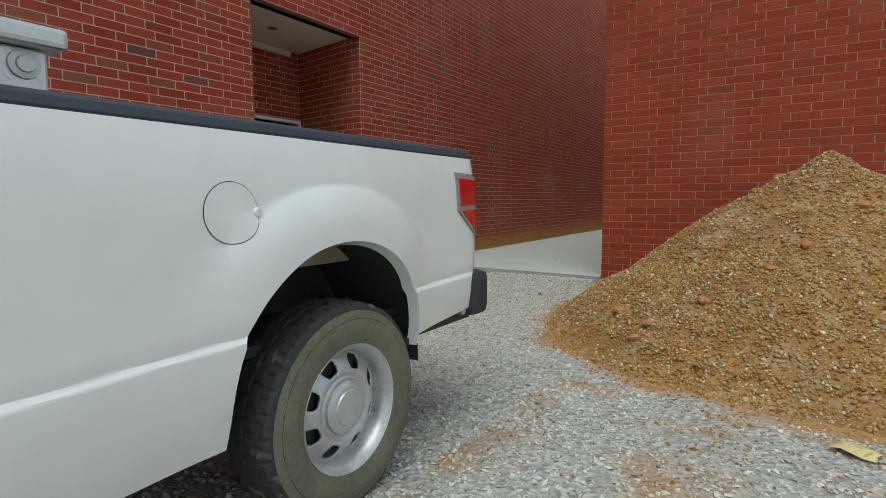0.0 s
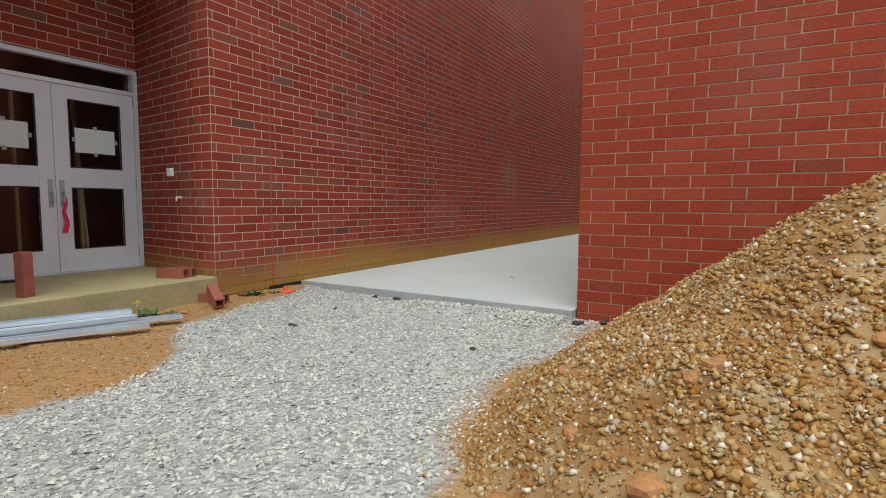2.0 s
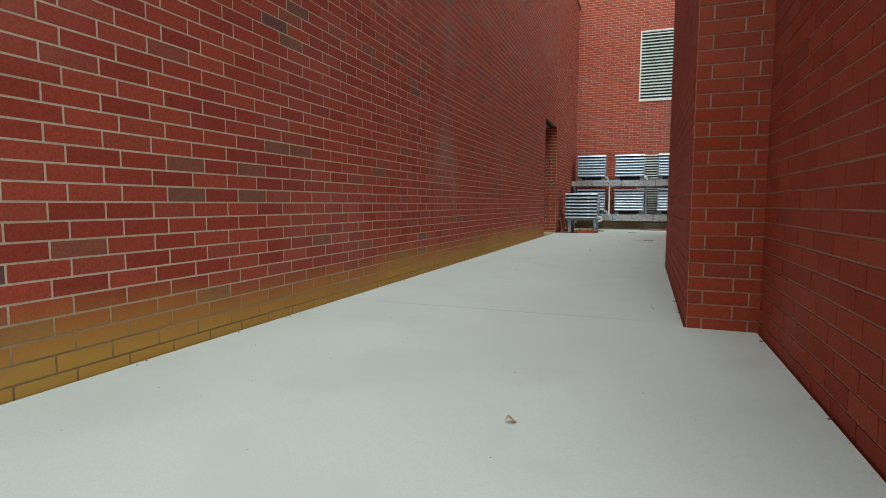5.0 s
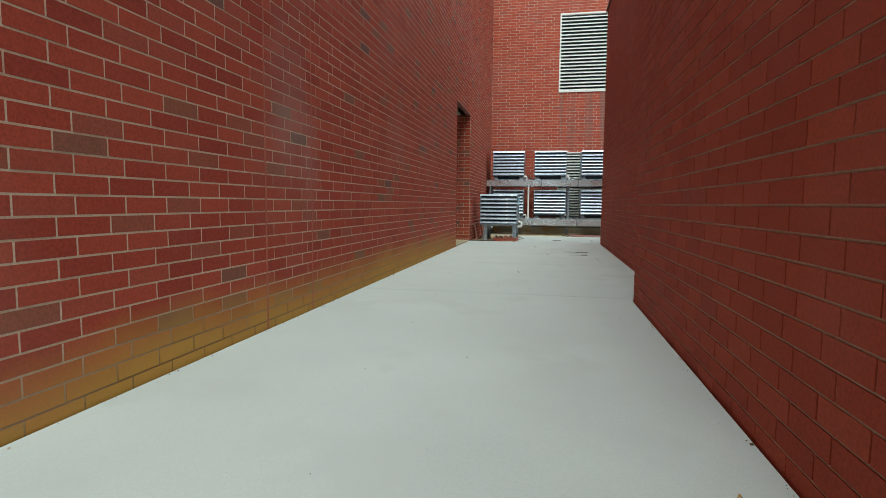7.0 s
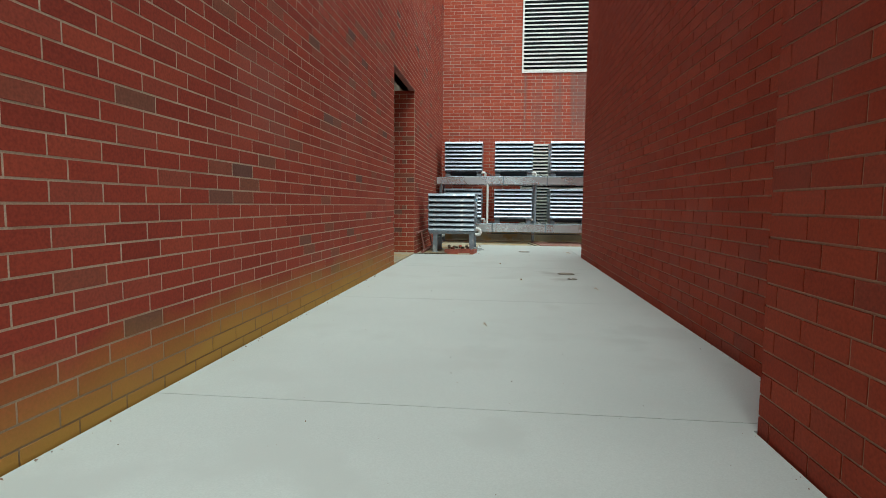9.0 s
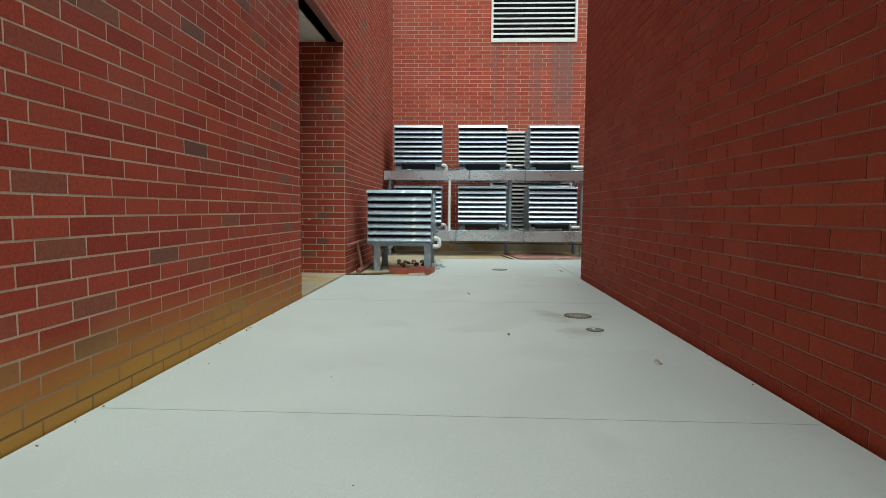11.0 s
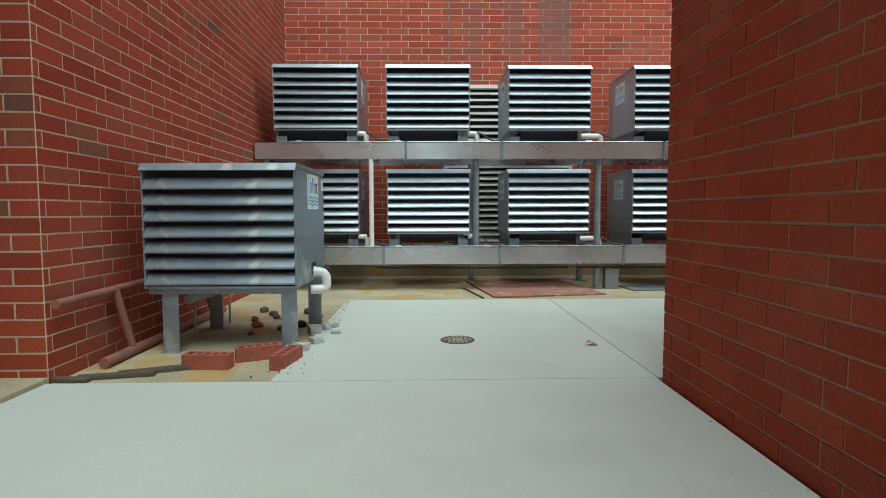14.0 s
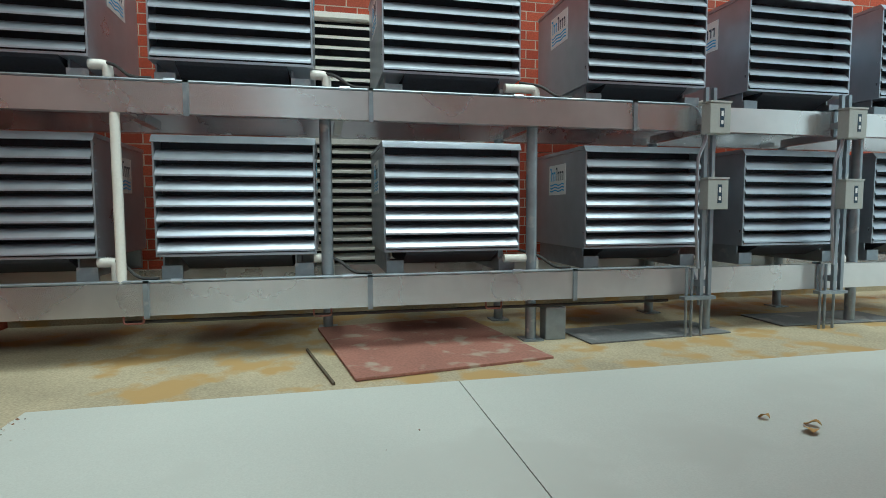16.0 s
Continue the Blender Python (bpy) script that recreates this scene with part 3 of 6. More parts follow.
for nm, bx in (("wall_far_east", (EAST - 0.25, EAST, FRONT + 0.25, 28.35, -0.2, LOW - 0.1)), ("wall_far_west", (-18.2, -18.0, SOUTH, END, -0.2, HIGH)), ("wall_far_south", (-18.0, LEFT - 0.25, SOUTH, SOUTH + 0.2, -0.2, HIGH)),
               ("roof_west", (-18.0, LEFT - 0.25, SOUTH, END, HIGH - 0.15, HIGH - 0.02)), ("wall_far_north", (-18.0, -12.0, END, END + 0.2, -0.2, HIGH))):
    tagged(Build().box(*bx).make(nm, BRICK_END if "wall" in nm else MORTAR), "plain outer wall or flat roof closing a building", "wall" if "wall" in nm else "roof", kind="structure")
roof = Build().box(SIDE + 0.02, EAST, FRONT + 0.02, 28.58, LOW - 0.1, LOW).make("roof_east", MORTAR)
tagged(roof, "flat roof of the other building", "roof", kind="structure")
for nm, bx in (("coping_west", (LEFT - 0.3, LEFT + 0.05, SOUTH, END, HIGH, HIGH + 0.1)), ("coping_front", (SIDE - 0.04, EAST + 0.04, FRONT - 0.04, FRONT + 0.25, LOW, LOW + 0.06)),
               ("coping_side", (BACK - 0.05, BACK + 0.25, 20.0, 28.64, LOW, LOW + 0.06)), ("coping_end", (-12.0, 20.0, END - 0.04, END + 0.3, 11.5, 11.6))):
    tagged(Build().box(*bx).make(nm, RUST), "thin brown metal coping on a wall top", "trim", kind="structure")

# ---- ground and floors ----
PILE = (-0.95, 9.55)


def heap(x, y):
    """Height of the earth heap over the ground, below zero outside it."""
    dx, dy = x - PILE[0], y - PILE[1]
    if dy > 0: dy *= 0.8
    r = math.hypot(dx, dy)
    h = 1.655 - 0.695 * math.sqrt(r * r + 0.012)
    if h < 0.14: h = 0.17 * math.exp((h - 0.14) / 0.08) - 0.03
    k = max(0.0, min(1.0, (h + 0.02) / 0.25))
    h += k * 0.10 * noise.noise((x * 1.1, y * 1.1, 3.0)) * min(1, r)
    h += k * 0.05 * noise.noise((x * 3.1, y * 3.1, 9.0)) + (0.4 + 0.6 * k) * 0.022 * noise.noise((x * 9, y * 9, 5))
    return h


def clay_at(x, y):
    """How much clay covers the gravel."""
    edge = -5.25 - (1.0 * (y - 8.6) / 0.85 if 8.6 < y < 9.45 else 1.0 + 0.22 * (y - 9.45) if y >= 9.45 else 0)
    d = max(0.0, min(1.0, (edge - x) / 0.4 + 0.4))
    d = max(d, 1.0 - max(0.0, math.hypot(x + 0.95, (y - 9.5)) - 2.2) / 0.5)
    d = max(d, 0.45 - abs(y - 6.9 + 0.15 * (x + 1)) / 0.5 if x > -3 else 0)
    d = max(d, 1.1 - math.hypot(x + 2.9, y - 11.2) / 0.8)
    d = max(d, 0.40 * min(1.0, max(0.0, (7.9 - y) / 1.2)) if -2.6 < x < 1.2 and y > 3.0 else 0)
    return max(0.0, min(1.0, d))


def ground_height(x, y):
    z = GROUND + 0.018 * noise.noise((x * 1.3, y * 1.3, 0)) + 0.008 * noise.noise((x * 6, y * 6, 1))
    if x < -5.9: z += 0.05 * min(1, (-5.9 - x)) * (1 if y > 8.4 else 0.4)
    return z


xs = [-600, -100, -30, -12] + [-9 + 0.09 * i for i in range(112)] + [1.4, 2.5, 5, 12, 40, 150, 600]
ys = [-600, -100, -20, 0, 2] + [3 + 0.09 * i for i in range(96)] + [12, 15, 40, 150, 600]
gv = [(x, y, ground_height(x, y) if -9.1 < x < 1.2 and 2.9 < y < 11.7 else GROUND - 0.02) for y in ys for x in xs]
nx = len(xs)
gme = bpy.data.meshes.new("ground")
gme.from_pydata(gv, [], [(j * nx + i, j * nx + i + 1, (j + 1) * nx + i + 1, (j + 1) * nx + i) for j in range(len(ys) - 1) for i in range(nx - 1)])
att = gme.attributes.new("clay", "FLOAT", "POINT")
att.data.foreach_set("value", [clay_at(x, y) for x, y, z in gv])
gme.materials.append(GRAVEL)
gme.shade_smooth()
tagged(new("ground", gme), "crushed grey gravel yard with washes of orange clay", "ground", kind="structure")

# new concrete slab: bays parted by saw-cut joints
n_slab = 0
W_ = LEFT + 0.012
for runs in (((SIDE, 11.70, 15.37), (PIER, 15.37, 15.5)), ((PIER, 15.506, 20.01), (BACK, 20.01, 20.1)), ((BACK, 20.106, 23.25),), ((BACK, 23.256, 26.45),), ((BACK, 26.456, 28.65),)):
    n_slab += 1
    s = Build()
    for x1, y0, y1 in runs:
        s.box(W_, x1 - 0.022, y0, y1, -0.1, SLAB)
    if n_slab == 1:
        s.prism([(W_, 11.70), (W_, 11.635), (SIDE - 0.022, 11.475), (SIDE - 0.022, 11.70)], "z", -0.1, SLAB)
    tagged(s.make("floor_%d" % n_slab, CONCRETE), "smooth pale new concrete slab with fine joints", "floor", kind="structure")
for x0, x1, y0, y1 in ((-5.78, -3.570, 28.656, 31.5), (-3.564, 0.8, 28.656, 31.5), (0.806, 19.9, 28.656, 31.5)):
    n_slab += 1
    tagged(Build().box(x0, x1, y0, y1, -0.1, SLAB).make("floor_%d" % n_slab, CONCRETE), "smooth pale new concrete slab with fine joints", "floor", kind="structure")
tagged(Build().prism([(LEFT + 0.03, 11.60), (SIDE - 0.02, 11.44), (SIDE - 0.02, 11.474), (LEFT + 0.03, 11.634)], "z", -0.1, SLAB - 0.002).make("slab_edge", CONCRETE_EDGE), "rough cast edge of a concrete slab", "floor", kind="structure")
old = Build().box(LEFT + 0.01, -5.786, 28.656, END, -0.1, OLD).box(-5.786, 19.9, 31.506, END, -0.1, OLD).box(DEEP2, LEFT + 0.008, K3 + 0.01, K4 - 0.01, -0.1, OLD + 0.04)
tagged(old.make("floor_old", OLD_SLAB), "older yellow-stained rough concrete floor", "floor", kind="structure")
tagged(Build().box(DEEP + 0.01, LEFT + 0.06, K1 + 0.01, K2 - 0.02, -0.1, 0.335).box(DEEP + 0.01, DEEP + 0.6, K2 - 0.02, K2 + 0.14, -0.1, 0.335).make("stoop", STOOP, bevel=0.012), "worn yellowish concrete doorstep", "step", kind="structure")
tagged(Build().box(LEFT + 0.012, 19.9, END - 0.07, END - 0.006, OLD - 0.05, 0.46).make("curb", OLD_SLAB, bevel=0.01), "stained concrete curb along the end wall foot", "curb", kind="structure")
gap = Build().box(LEFT + 0.008, LEFT + 0.03, 11.1, 11.62, -0.1, 0.135).make("membrane", BLACK)
tagged(gap, "black waterproof sheet at the wall foot", "membrane", kind="structure")

# the earth heap
hx = [-3.9 + 0.06 * i for i in range(100)]
hy = [6.2 + 0.06 * i for i in range(89)]
hv = [(x, y, min(GROUND + heap(x, y), 9)) for y in hy for x in hx]
hme = bpy.data.meshes.new("dirt_mound")
hme.from_pydata(hv, [], [(j * 100 + i, j * 100 + i + 1, (j + 1) * 100 + i + 1, (j + 1) * 100 + i) for j in range(88) for i in range(99)
                         if max(hv[j * 100 + i][2], hv[j * 100 + i + 1][2], hv[j * 100 + 100 + i][2]) > GROUND - 0.03])
hme.materials.append(CLAY)
hme.shade_smooth()
dirt_mound = tagged(new("dirt_mound", hme), "tall heap of orange clay and river gravel on the yard", "dirt heap")

# ---- cooler yard ----
W, D, H, FEET = 1.04, 1.0, 0.81, 0.16


def cooler(label, group, blades=7, leg=0.0, metal=GALV, logo_sides=(1,), H=0.81, D=1.0, LY=0.0, LZ=0.0):
    """A louvred cooler; origin at the middle of its foot print's front edge, at the bottom of its feet or legs."""
    base = leg or FEET
    t = thing("condenser_unit", label, "cooler", group)
    x0, x1 = -W / 2, W / 2
    c = Build().box(x0, x0 + 0.012, 0.0, D, base, base + H - 0.03).box(x1 - 0.012, x1, 0.0, D, base, base + H - 0.03)
    c.box(x0 + 0.012, x1 - 0.012, D - 0.012, D, base, base + H - 0.03).box(x0 + 0.012, x1 - 0.012, 0.02, D - 0.012, base, base + 0.012)
    c.box(x0 + 0.012, x1 - 0.012, -0.004, 0.0195, base, base + 0.018)
    c.make("casing", metal, t, bevel=0.002)
    Build().prism([(-0.016, base + H - 0.05), (0.022, base + H), (D + 0.006, base + H), (D + 0.006, base + H - 0.028), (0.032, base + H - 0.028), (-0.008, base + H - 0.054)], "x", x0 - 0.006, x1 + 0.006).make("top_cap", metal, t)
    # plain block without fins; its near-black paints the shade between the blades
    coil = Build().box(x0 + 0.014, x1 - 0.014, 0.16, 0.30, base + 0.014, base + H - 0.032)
    coil.make("coil", DARK, t, "plain coil block, near-black for the shaded inside")
    pitch = (H - 0.095) / blades
    bl = Build().prism([(0.096, pitch * 0.82), (0.094, pitch * 0.82 + 0.003), (0.034, pitch * 0.69 + 0.003), (-0.010, pitch * 0.15 + 0.002), (-0.012, pitch * 0.04), (-0.009, pitch * 0.04), (-0.007, pitch * 0.14), (0.036, pitch * 0.69)], "x", x0 + 0.013, x1 - 0.013).mesh("blade", metal)
    for i in range(blades):
        o = new("blade", bl)
        o.location, o.parent = (0, 0, base + 0.022 + i * pitch), t
        o.rotation_euler = (0, 0.002 * ((i * 7) % 3 - 1), 0)
    rv = Build()
    for s in (-1, 1):
        for i in range(9):
            z = base + 0.05 + i * (H - 0.12) / 8
            rv.tube([(s * (x1 - 0.001), 0.03, z), (s * (x1 + 0.005), 0.03, z)], 0.006, 6)
    tagged(rv.make("rivet_row", metal, t), kind="stuff")
    for s in logo_sides:
        f = s * (x1 + 0.003)
        plate = Build().box(min(f, f - s * 0.003), max(f, f - s * 0.003), 0.36 + LY, 0.70 + LY, base + 0.44 + LZ, base + 0.70 + LZ)
        plate = plate.make("logo_plate", LABEL, t, "white printed maker's plate")
        g, e = f + s * 0.0015, base + 0.44 + LZ
        letters, inks, waves = Build(), Build(), Build()
        for k in range(7):
            y = 0.39 + k * 0.041 + LY
            if s < 0: y = 1.06 - y - 0.022
            q = letters if k < 3 else inks
            h = 0.115 if k in (0, 3) else 0.078
            q.box(min(f, g), max(f, g), y, y + 0.012, e + 0.122, e + 0.122 + h).box(min(f, g), max(f, g), y + 0.012, y + 0.03, e + 0.122 + h - 0.016, e + 0.122 + h)
        for k in range(3):
            pts = [(0.385 + LY + 0.026 * i, e + 0.03 + 0.026 * k + 0.006 * math.sin(i * 1.1)) for i in range(12)]
            waves.prism(pts + [(y, z + 0.011) for y, z in pts[::-1]], "x", min(f, g), max(f, g))
        letters.make("print", BLUE, plate)
        inks.make("print", INK, plate)
        waves.make("wave", BLUE, plate)
    if leg:
        for x in (x0 + 0.10, x1 - 0.12):
            for y in (0.03, D - 0.095):
                Build().box(x, x + 0.11, y, y + 0.012, 0, base).box(x, x + 0.012, y, y + 0.09, 0, base).box(x - 0.01, x + 0.12, y - 0.02, y + 0.10, 0, 0.008).make("leg", GALV_DULL, t, bevel=0.002)
        Build().box(x0 + 0.02, x1 - 0.02, 0.02, 0.06, base - 0.04, base - 0.001).make("skid", GALV_DULL, t)
        Build().box(x0 + 0.02, x1 - 0.02, D - 0.06, D - 0.02, base - 0.04, base - 0.001).make("skid", GALV_DULL, t)
    else:
        for x in (x0 + 0.02, x1 - 0.15):
            Build().box(x, x + 0.13, 0.05, 0.08, 0, base * 0.6).box(x, x + 0.13, D - 0.08, D - 0.04, 0, base).box(x, x + 0.012, 0.08, D - 0.08, 0, base).make("foot", GALV_DULL, t, bevel=0.002)
        # pan in the same near-black, shade below the casing painted in
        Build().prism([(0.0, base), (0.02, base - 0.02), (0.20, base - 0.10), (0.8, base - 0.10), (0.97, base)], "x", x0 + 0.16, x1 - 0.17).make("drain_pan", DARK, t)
    return t


TOPS, XS = {1: 1.95, 0: 0.665}, (-6.28, -4.895, -3.375, -1.80, -0.36, 1.0)
proto = cooler("galvanised louvred cooler unit on a steel rack", "coolers on the rack", logo_sides=(-1, 1))
first = True
for level in (0, 1):
    for i, x in enumerate(XS):
        m = pose(x, 32.40 + (0.02 if i == 2 else 0.0), TOPS[level] + 0.003, 0, 0, (0.4, -0.3, 0.2, -0.5, 0.3, 0)[i])
        if first:
            proto.matrix_basis, first = m, False
        else:
            copy_thing(proto, m)
big = cooler("weathered galvanised cooler unit on four steel legs", "", blades=7, leg=0.45, metal=GALV_DULL, H=0.855, D=0.88, LY=-0.02, LZ=0.105)
Build().box(W / 2 + 0.001, W / 2 + 0.004, 0.425, 0.555, 0.45 + 0.05, 0.45 + 0.135).make("service_opening", BLACK, big, "black square service opening")
Build().box(W / 2 + 0.001, W / 2 + 0.003, 0.79, 0.85, 0.45 + 0.70, 0.45 + 0.79).make("rating_label", LABEL, big)
big.matrix_basis = pose(-6.305, 29.33, OLD, 0, 0, -1.0)

# rack: channel beams on posts
rack = thing("equipment_rack", "long two-level rack of zinc channel beams on pipe posts", "rack")
RX0, RX1 = LEFT + 0.03, 4.2
for z0, z1 in ((0.455, 0.665), (1.755, 1.95)):
    for y, s in ((32.30, 1), (33.30, -1)):
        p = [(y, z0), (y + s * 0.07, z0), (y + s * 0.07, z0 + 0.012), (y + s * 0.012, z0 + 0.012), (y + s * 0.012, z1 - 0.012), (y + s * 0.07, z1 - 0.012), (y + s * 0.07, z1), (y, z1)]
        Build().prism(p, "x", RX0, RX1).make("beam", BEAM, rack, "zinc-coated channel beam")
    for x in (-6.9, -5.6, -4.2, -2.7, -1.2, 0.3, 2.0):
        Build().box(x - 0.03, x + 0.03, 32.38, 33.22, z0 + 0.02, z0 + 0.09).make("cross_bar", BEAM, rack)
    for x in ((-5.17, -3.99, -1.97, -0.1) if z0 > 1 else (-5.45, -4.01, -2.45, -0.2)):
        Build().box(x - 0.016, x + 0.016, 32.285, 32.299, z0 - 0.015, z1 + 0.02).box(x - 0.016, x + 0.016, 32.285, 32.34, z1 + 0.003, z1 + 0.02).make("splice_clip", GALV_DULL, rack)
    Build().tube([(RX0 + 0.3, 32.31, z1 + 0.012), (-1.75, 32.31, z1 + 0.012)] + bend((-1.75, 32.31, z1 + 0.012), (-1.40, 32.31, z1 + 0.012), (-1.38, 32.27, z1 - 0.3), r=0.12)[1:], 0.010, 8).make("conduit", GALV_DULL, rack)
    for k, x in enumerate((-6.5, -5.3, -4.2, -2.95)):
        Build().tube([(x, 32.305, z1 + 0.012), (x + 0.07, 32.305, z1 + 0.012)], 0.018, 8).make("coupling", GALV, rack)
for x in (-6.9, -4.3, -2.76, -1.2, 0.3, 2.0):
    for y in (32.42, 33.22):
        if (x, y) == (-4.3, 32.42):
            Build().tube([(x, y, 0.66), (x, y, 1.77)], 0.042, 14).make("post", GALV_DULL, rack, smooth=True)
            continue
        Build().tube([(x, y, OLD), (x, y, 1.77)], 0.042, 14).make("post", GALV_DULL, rack, smooth=True)
        Build().box(x - 0.08, x + 0.08, y - 0.08, y + 0.08, OLD, OLD + 0.012).make("base_plate", GALV_DULL, rack)
Build().box(-2.66, -2.49, 32.36, 32.48, OLD, OLD + 0.26).make("bracket", GALV_DULL, rack, bevel=0.01)
for x in (-5.55, -4.35, -3.1):
    Build().tube(bend((x - 0.05, 32.33, 0.455), (x - 0.05, 32.33, 0.40), (x + 0.07, 32.33, 0.40), (x + 0.07, 32.33, 0.455), r=0.02), 0.007, 6).make("hanger", RUST, rack)
Build().tube([(-5.6, 32.36, 0.405), (-1.6, 32.36, 0.40)], 0.012, 8).make("cable", PLASTIC, rack)

# drains and hoses
for x, z0, z1, name in ((-5.60, 0.67, 1.76, "drain_pipe"),):
    Build().tube([(x, 32.33, z0), (x, 32.33, z1)], 0.030, 16).make(name, WHITE_PVC, None, smooth=True)
    tagged(bpy.data.objects[name], "white plastic drain pipe standing between rack beams", "pipe")
for i, x in enumerate(XS[:5]):
    for level in (0, 1):
        z, e = TOPS[level], x + W / 2
        if i in (0, 1):
            o = Build().tube(bend((e - 0.02, 32.46, z + 0.13), (e + 0.09, 32.46, z + 0.13), (e + 0.09, 32.46, z + 0.005), r=0.04), 0.033, 12)
        elif i == 2:
            o = Build().tube(bend((e - 0.12, 32.44, z + 0.10), (e + 0.13, 32.44, z + 0.10), (e + 0.13, 32.44, z + 0.005), r=0.04), 0.033, 12)
        else:
            o = Build().tube(bend((e + 0.02, 32.40, z + 0.004), (e + 0.02, 32.40, z + 0.06), (e + 0.02, 32.55, z + 0.06), r=0.03), 0.022, 10)
        tagged(o.make("drain_elbow", WHITE_PVC, smooth=True), "white plastic elbow draining a cooler", "pipe", "cooler drains")
        if i in (0, 1, 2):
            h = Build().tube(bend((e + 0.02, 32.50, z + 0.16), (e + 0.15, 32.40, z + 0.12), (e + 0.26, 32.34, z + 0.03), (e + 0.38, 32.33, z + 0.03), r=0.05), 0.011, 8)
            tagged(h.make("electrical_whip", PLASTIC, smooth=True), "dark flexible cable feeding a cooler", "cable", "cooler cables")
b = Build().tube(bend((-5.83, 29.82, 0.64), (-5.69, 29.84, 0.63), (-5.68, 29.84, 0.50), (-5.80, 29.80, 0.50), r=0.05, steps=8), 0.036, 16).tube([(-5.795, 29.823, 0.638), (-5.765, 29.826, 0.636)], 0.044, 16)
tagged(b.make("drain_trap", WHITE_PVC, smooth=True), "bulky white plastic trap on a cooler's side", "pipe")
b = Build().tube(bend((-5.79, 29.88, 0.64), (-5.755, 29.95, 0.645), (-5.745, 30.26, 0.63), (-5.745, 30.29, 0.53), (-5.80, 30.20, 0.52), r=0.05), 0.014, 8)
tagged(b.make("electrical_whip", PLASTIC, smooth=True), "dark flexible cable looping by a cooler", "cable", "cooler cables")

# switch posts between the units
for x in (-1.375, -0.09):
    s = thing("switch_post", "steel strut with two grey disconnect switch boxes", "switch post", "switch posts", at=(x, 32.2, OLD))
    Build().box(-0.05, -0.02, 0, 0.03, 0.33, 1.95).box(0.02, 0.05, 0, 0.03, 0.33, 1.95).box(-0.05, 0.05, 0.03, 0.095, 0.40, 0.45).box(-0.05, 0.05, 0.03, 0.095, 1.68, 1.73).make("strut", GALV_DULL, s)
    for z in (1.01, 1.585):
        box = Build().box(-0.085, 0.095, -0.10, -0.001, z, z + 0.23).make("switch_box", GREYBOX, s, "grey enamelled switch box", bevel=0.006)
        Build().box(-0.09, 0.10, -0.104, -0.005, z + 0.231, z + 0.245).make("hood", GREYBOX, box)
        Build().box(0.0, 0.035, -0.103, -0.100, z + 0.05, z + 0.19).make("sticker", INK, box)
        Build().box(0.008, 0.027, -0.1045, -0.103, z + 0.13, z + 0.17).box(0.008, 0.027, -0.1045, -0.103, z + 0.07, z + 0.10).make("sticker_print", LABEL, box)
    Build().tube(bend((-0.06, -0.03, 1.64), (-0.06, -0.03, 1.55), (-0.13, -0.03, 1.40), (-0.13, -0.03, 0.9), (-0.10, -0.03, 0.55), r=0.05), 0.013, 8).make("flexible_conduit", GALV, s, smooth=True)
    for dx in (-0.16, -0.11, -0.02):
        Build().tube([(dx, 0.02, 0.0), (dx, 0.02, 0.55)], 0.011, 8).make("conduit", GALV_DULL, s)
    Build().box(-0.2, 0.08, -0.02, 0.05, 0.30, 0.325).make("clamp", GALV_DULL, s)

# louvres in the end wall
def louvre(name, label, x0, x1, z0, z1, pitch, metal, mullion=None):
    f = thing(name, label, "louvre", at=(0, END, 0))
    f["kind"] = "structure"
    Build().box(x0, x1, -0.03, 0.1, z0, z0 + 0.05).box(x0, x1, -0.03, 0.1, z1 - 0.05, z1).box(x0, x0 + 0.05, -0.03, 0.1, z0 + 0.05, z1 - 0.05).box(x1 - 0.05, x1, -0.03, 0.1, z0 + 0.05, z1 - 0.05).make("louvre_frame", metal, f)
    # added near-black sheet that stands for the shade behind the slats
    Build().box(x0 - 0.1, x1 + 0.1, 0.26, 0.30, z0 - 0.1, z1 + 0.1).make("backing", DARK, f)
    n = int((z1 - z0 - 0.1) / pitch)
    me = Build().prism([(0.09, pitch * 0.62), (0.085, pitch * 0.67), (-0.01, pitch * 0.28), (-0.02, pitch * 0.24), (-0.02, 0.0), (-0.015, 0.0), (-0.012, pitch * 0.2)], "x", x0 + 0.05, x1 - 0.05).mesh("slat", metal)
    for i in range(n):
        o = new("slat", me)
        o.location, o.parent = (0, 0, z0 + 0.055 + i * (z1 - z0 - 0.1) / n), f


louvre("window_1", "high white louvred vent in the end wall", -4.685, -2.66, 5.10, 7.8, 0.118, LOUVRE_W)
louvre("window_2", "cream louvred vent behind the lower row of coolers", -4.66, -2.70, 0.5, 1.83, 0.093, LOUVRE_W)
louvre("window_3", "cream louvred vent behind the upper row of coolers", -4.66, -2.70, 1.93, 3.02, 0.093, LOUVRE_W)

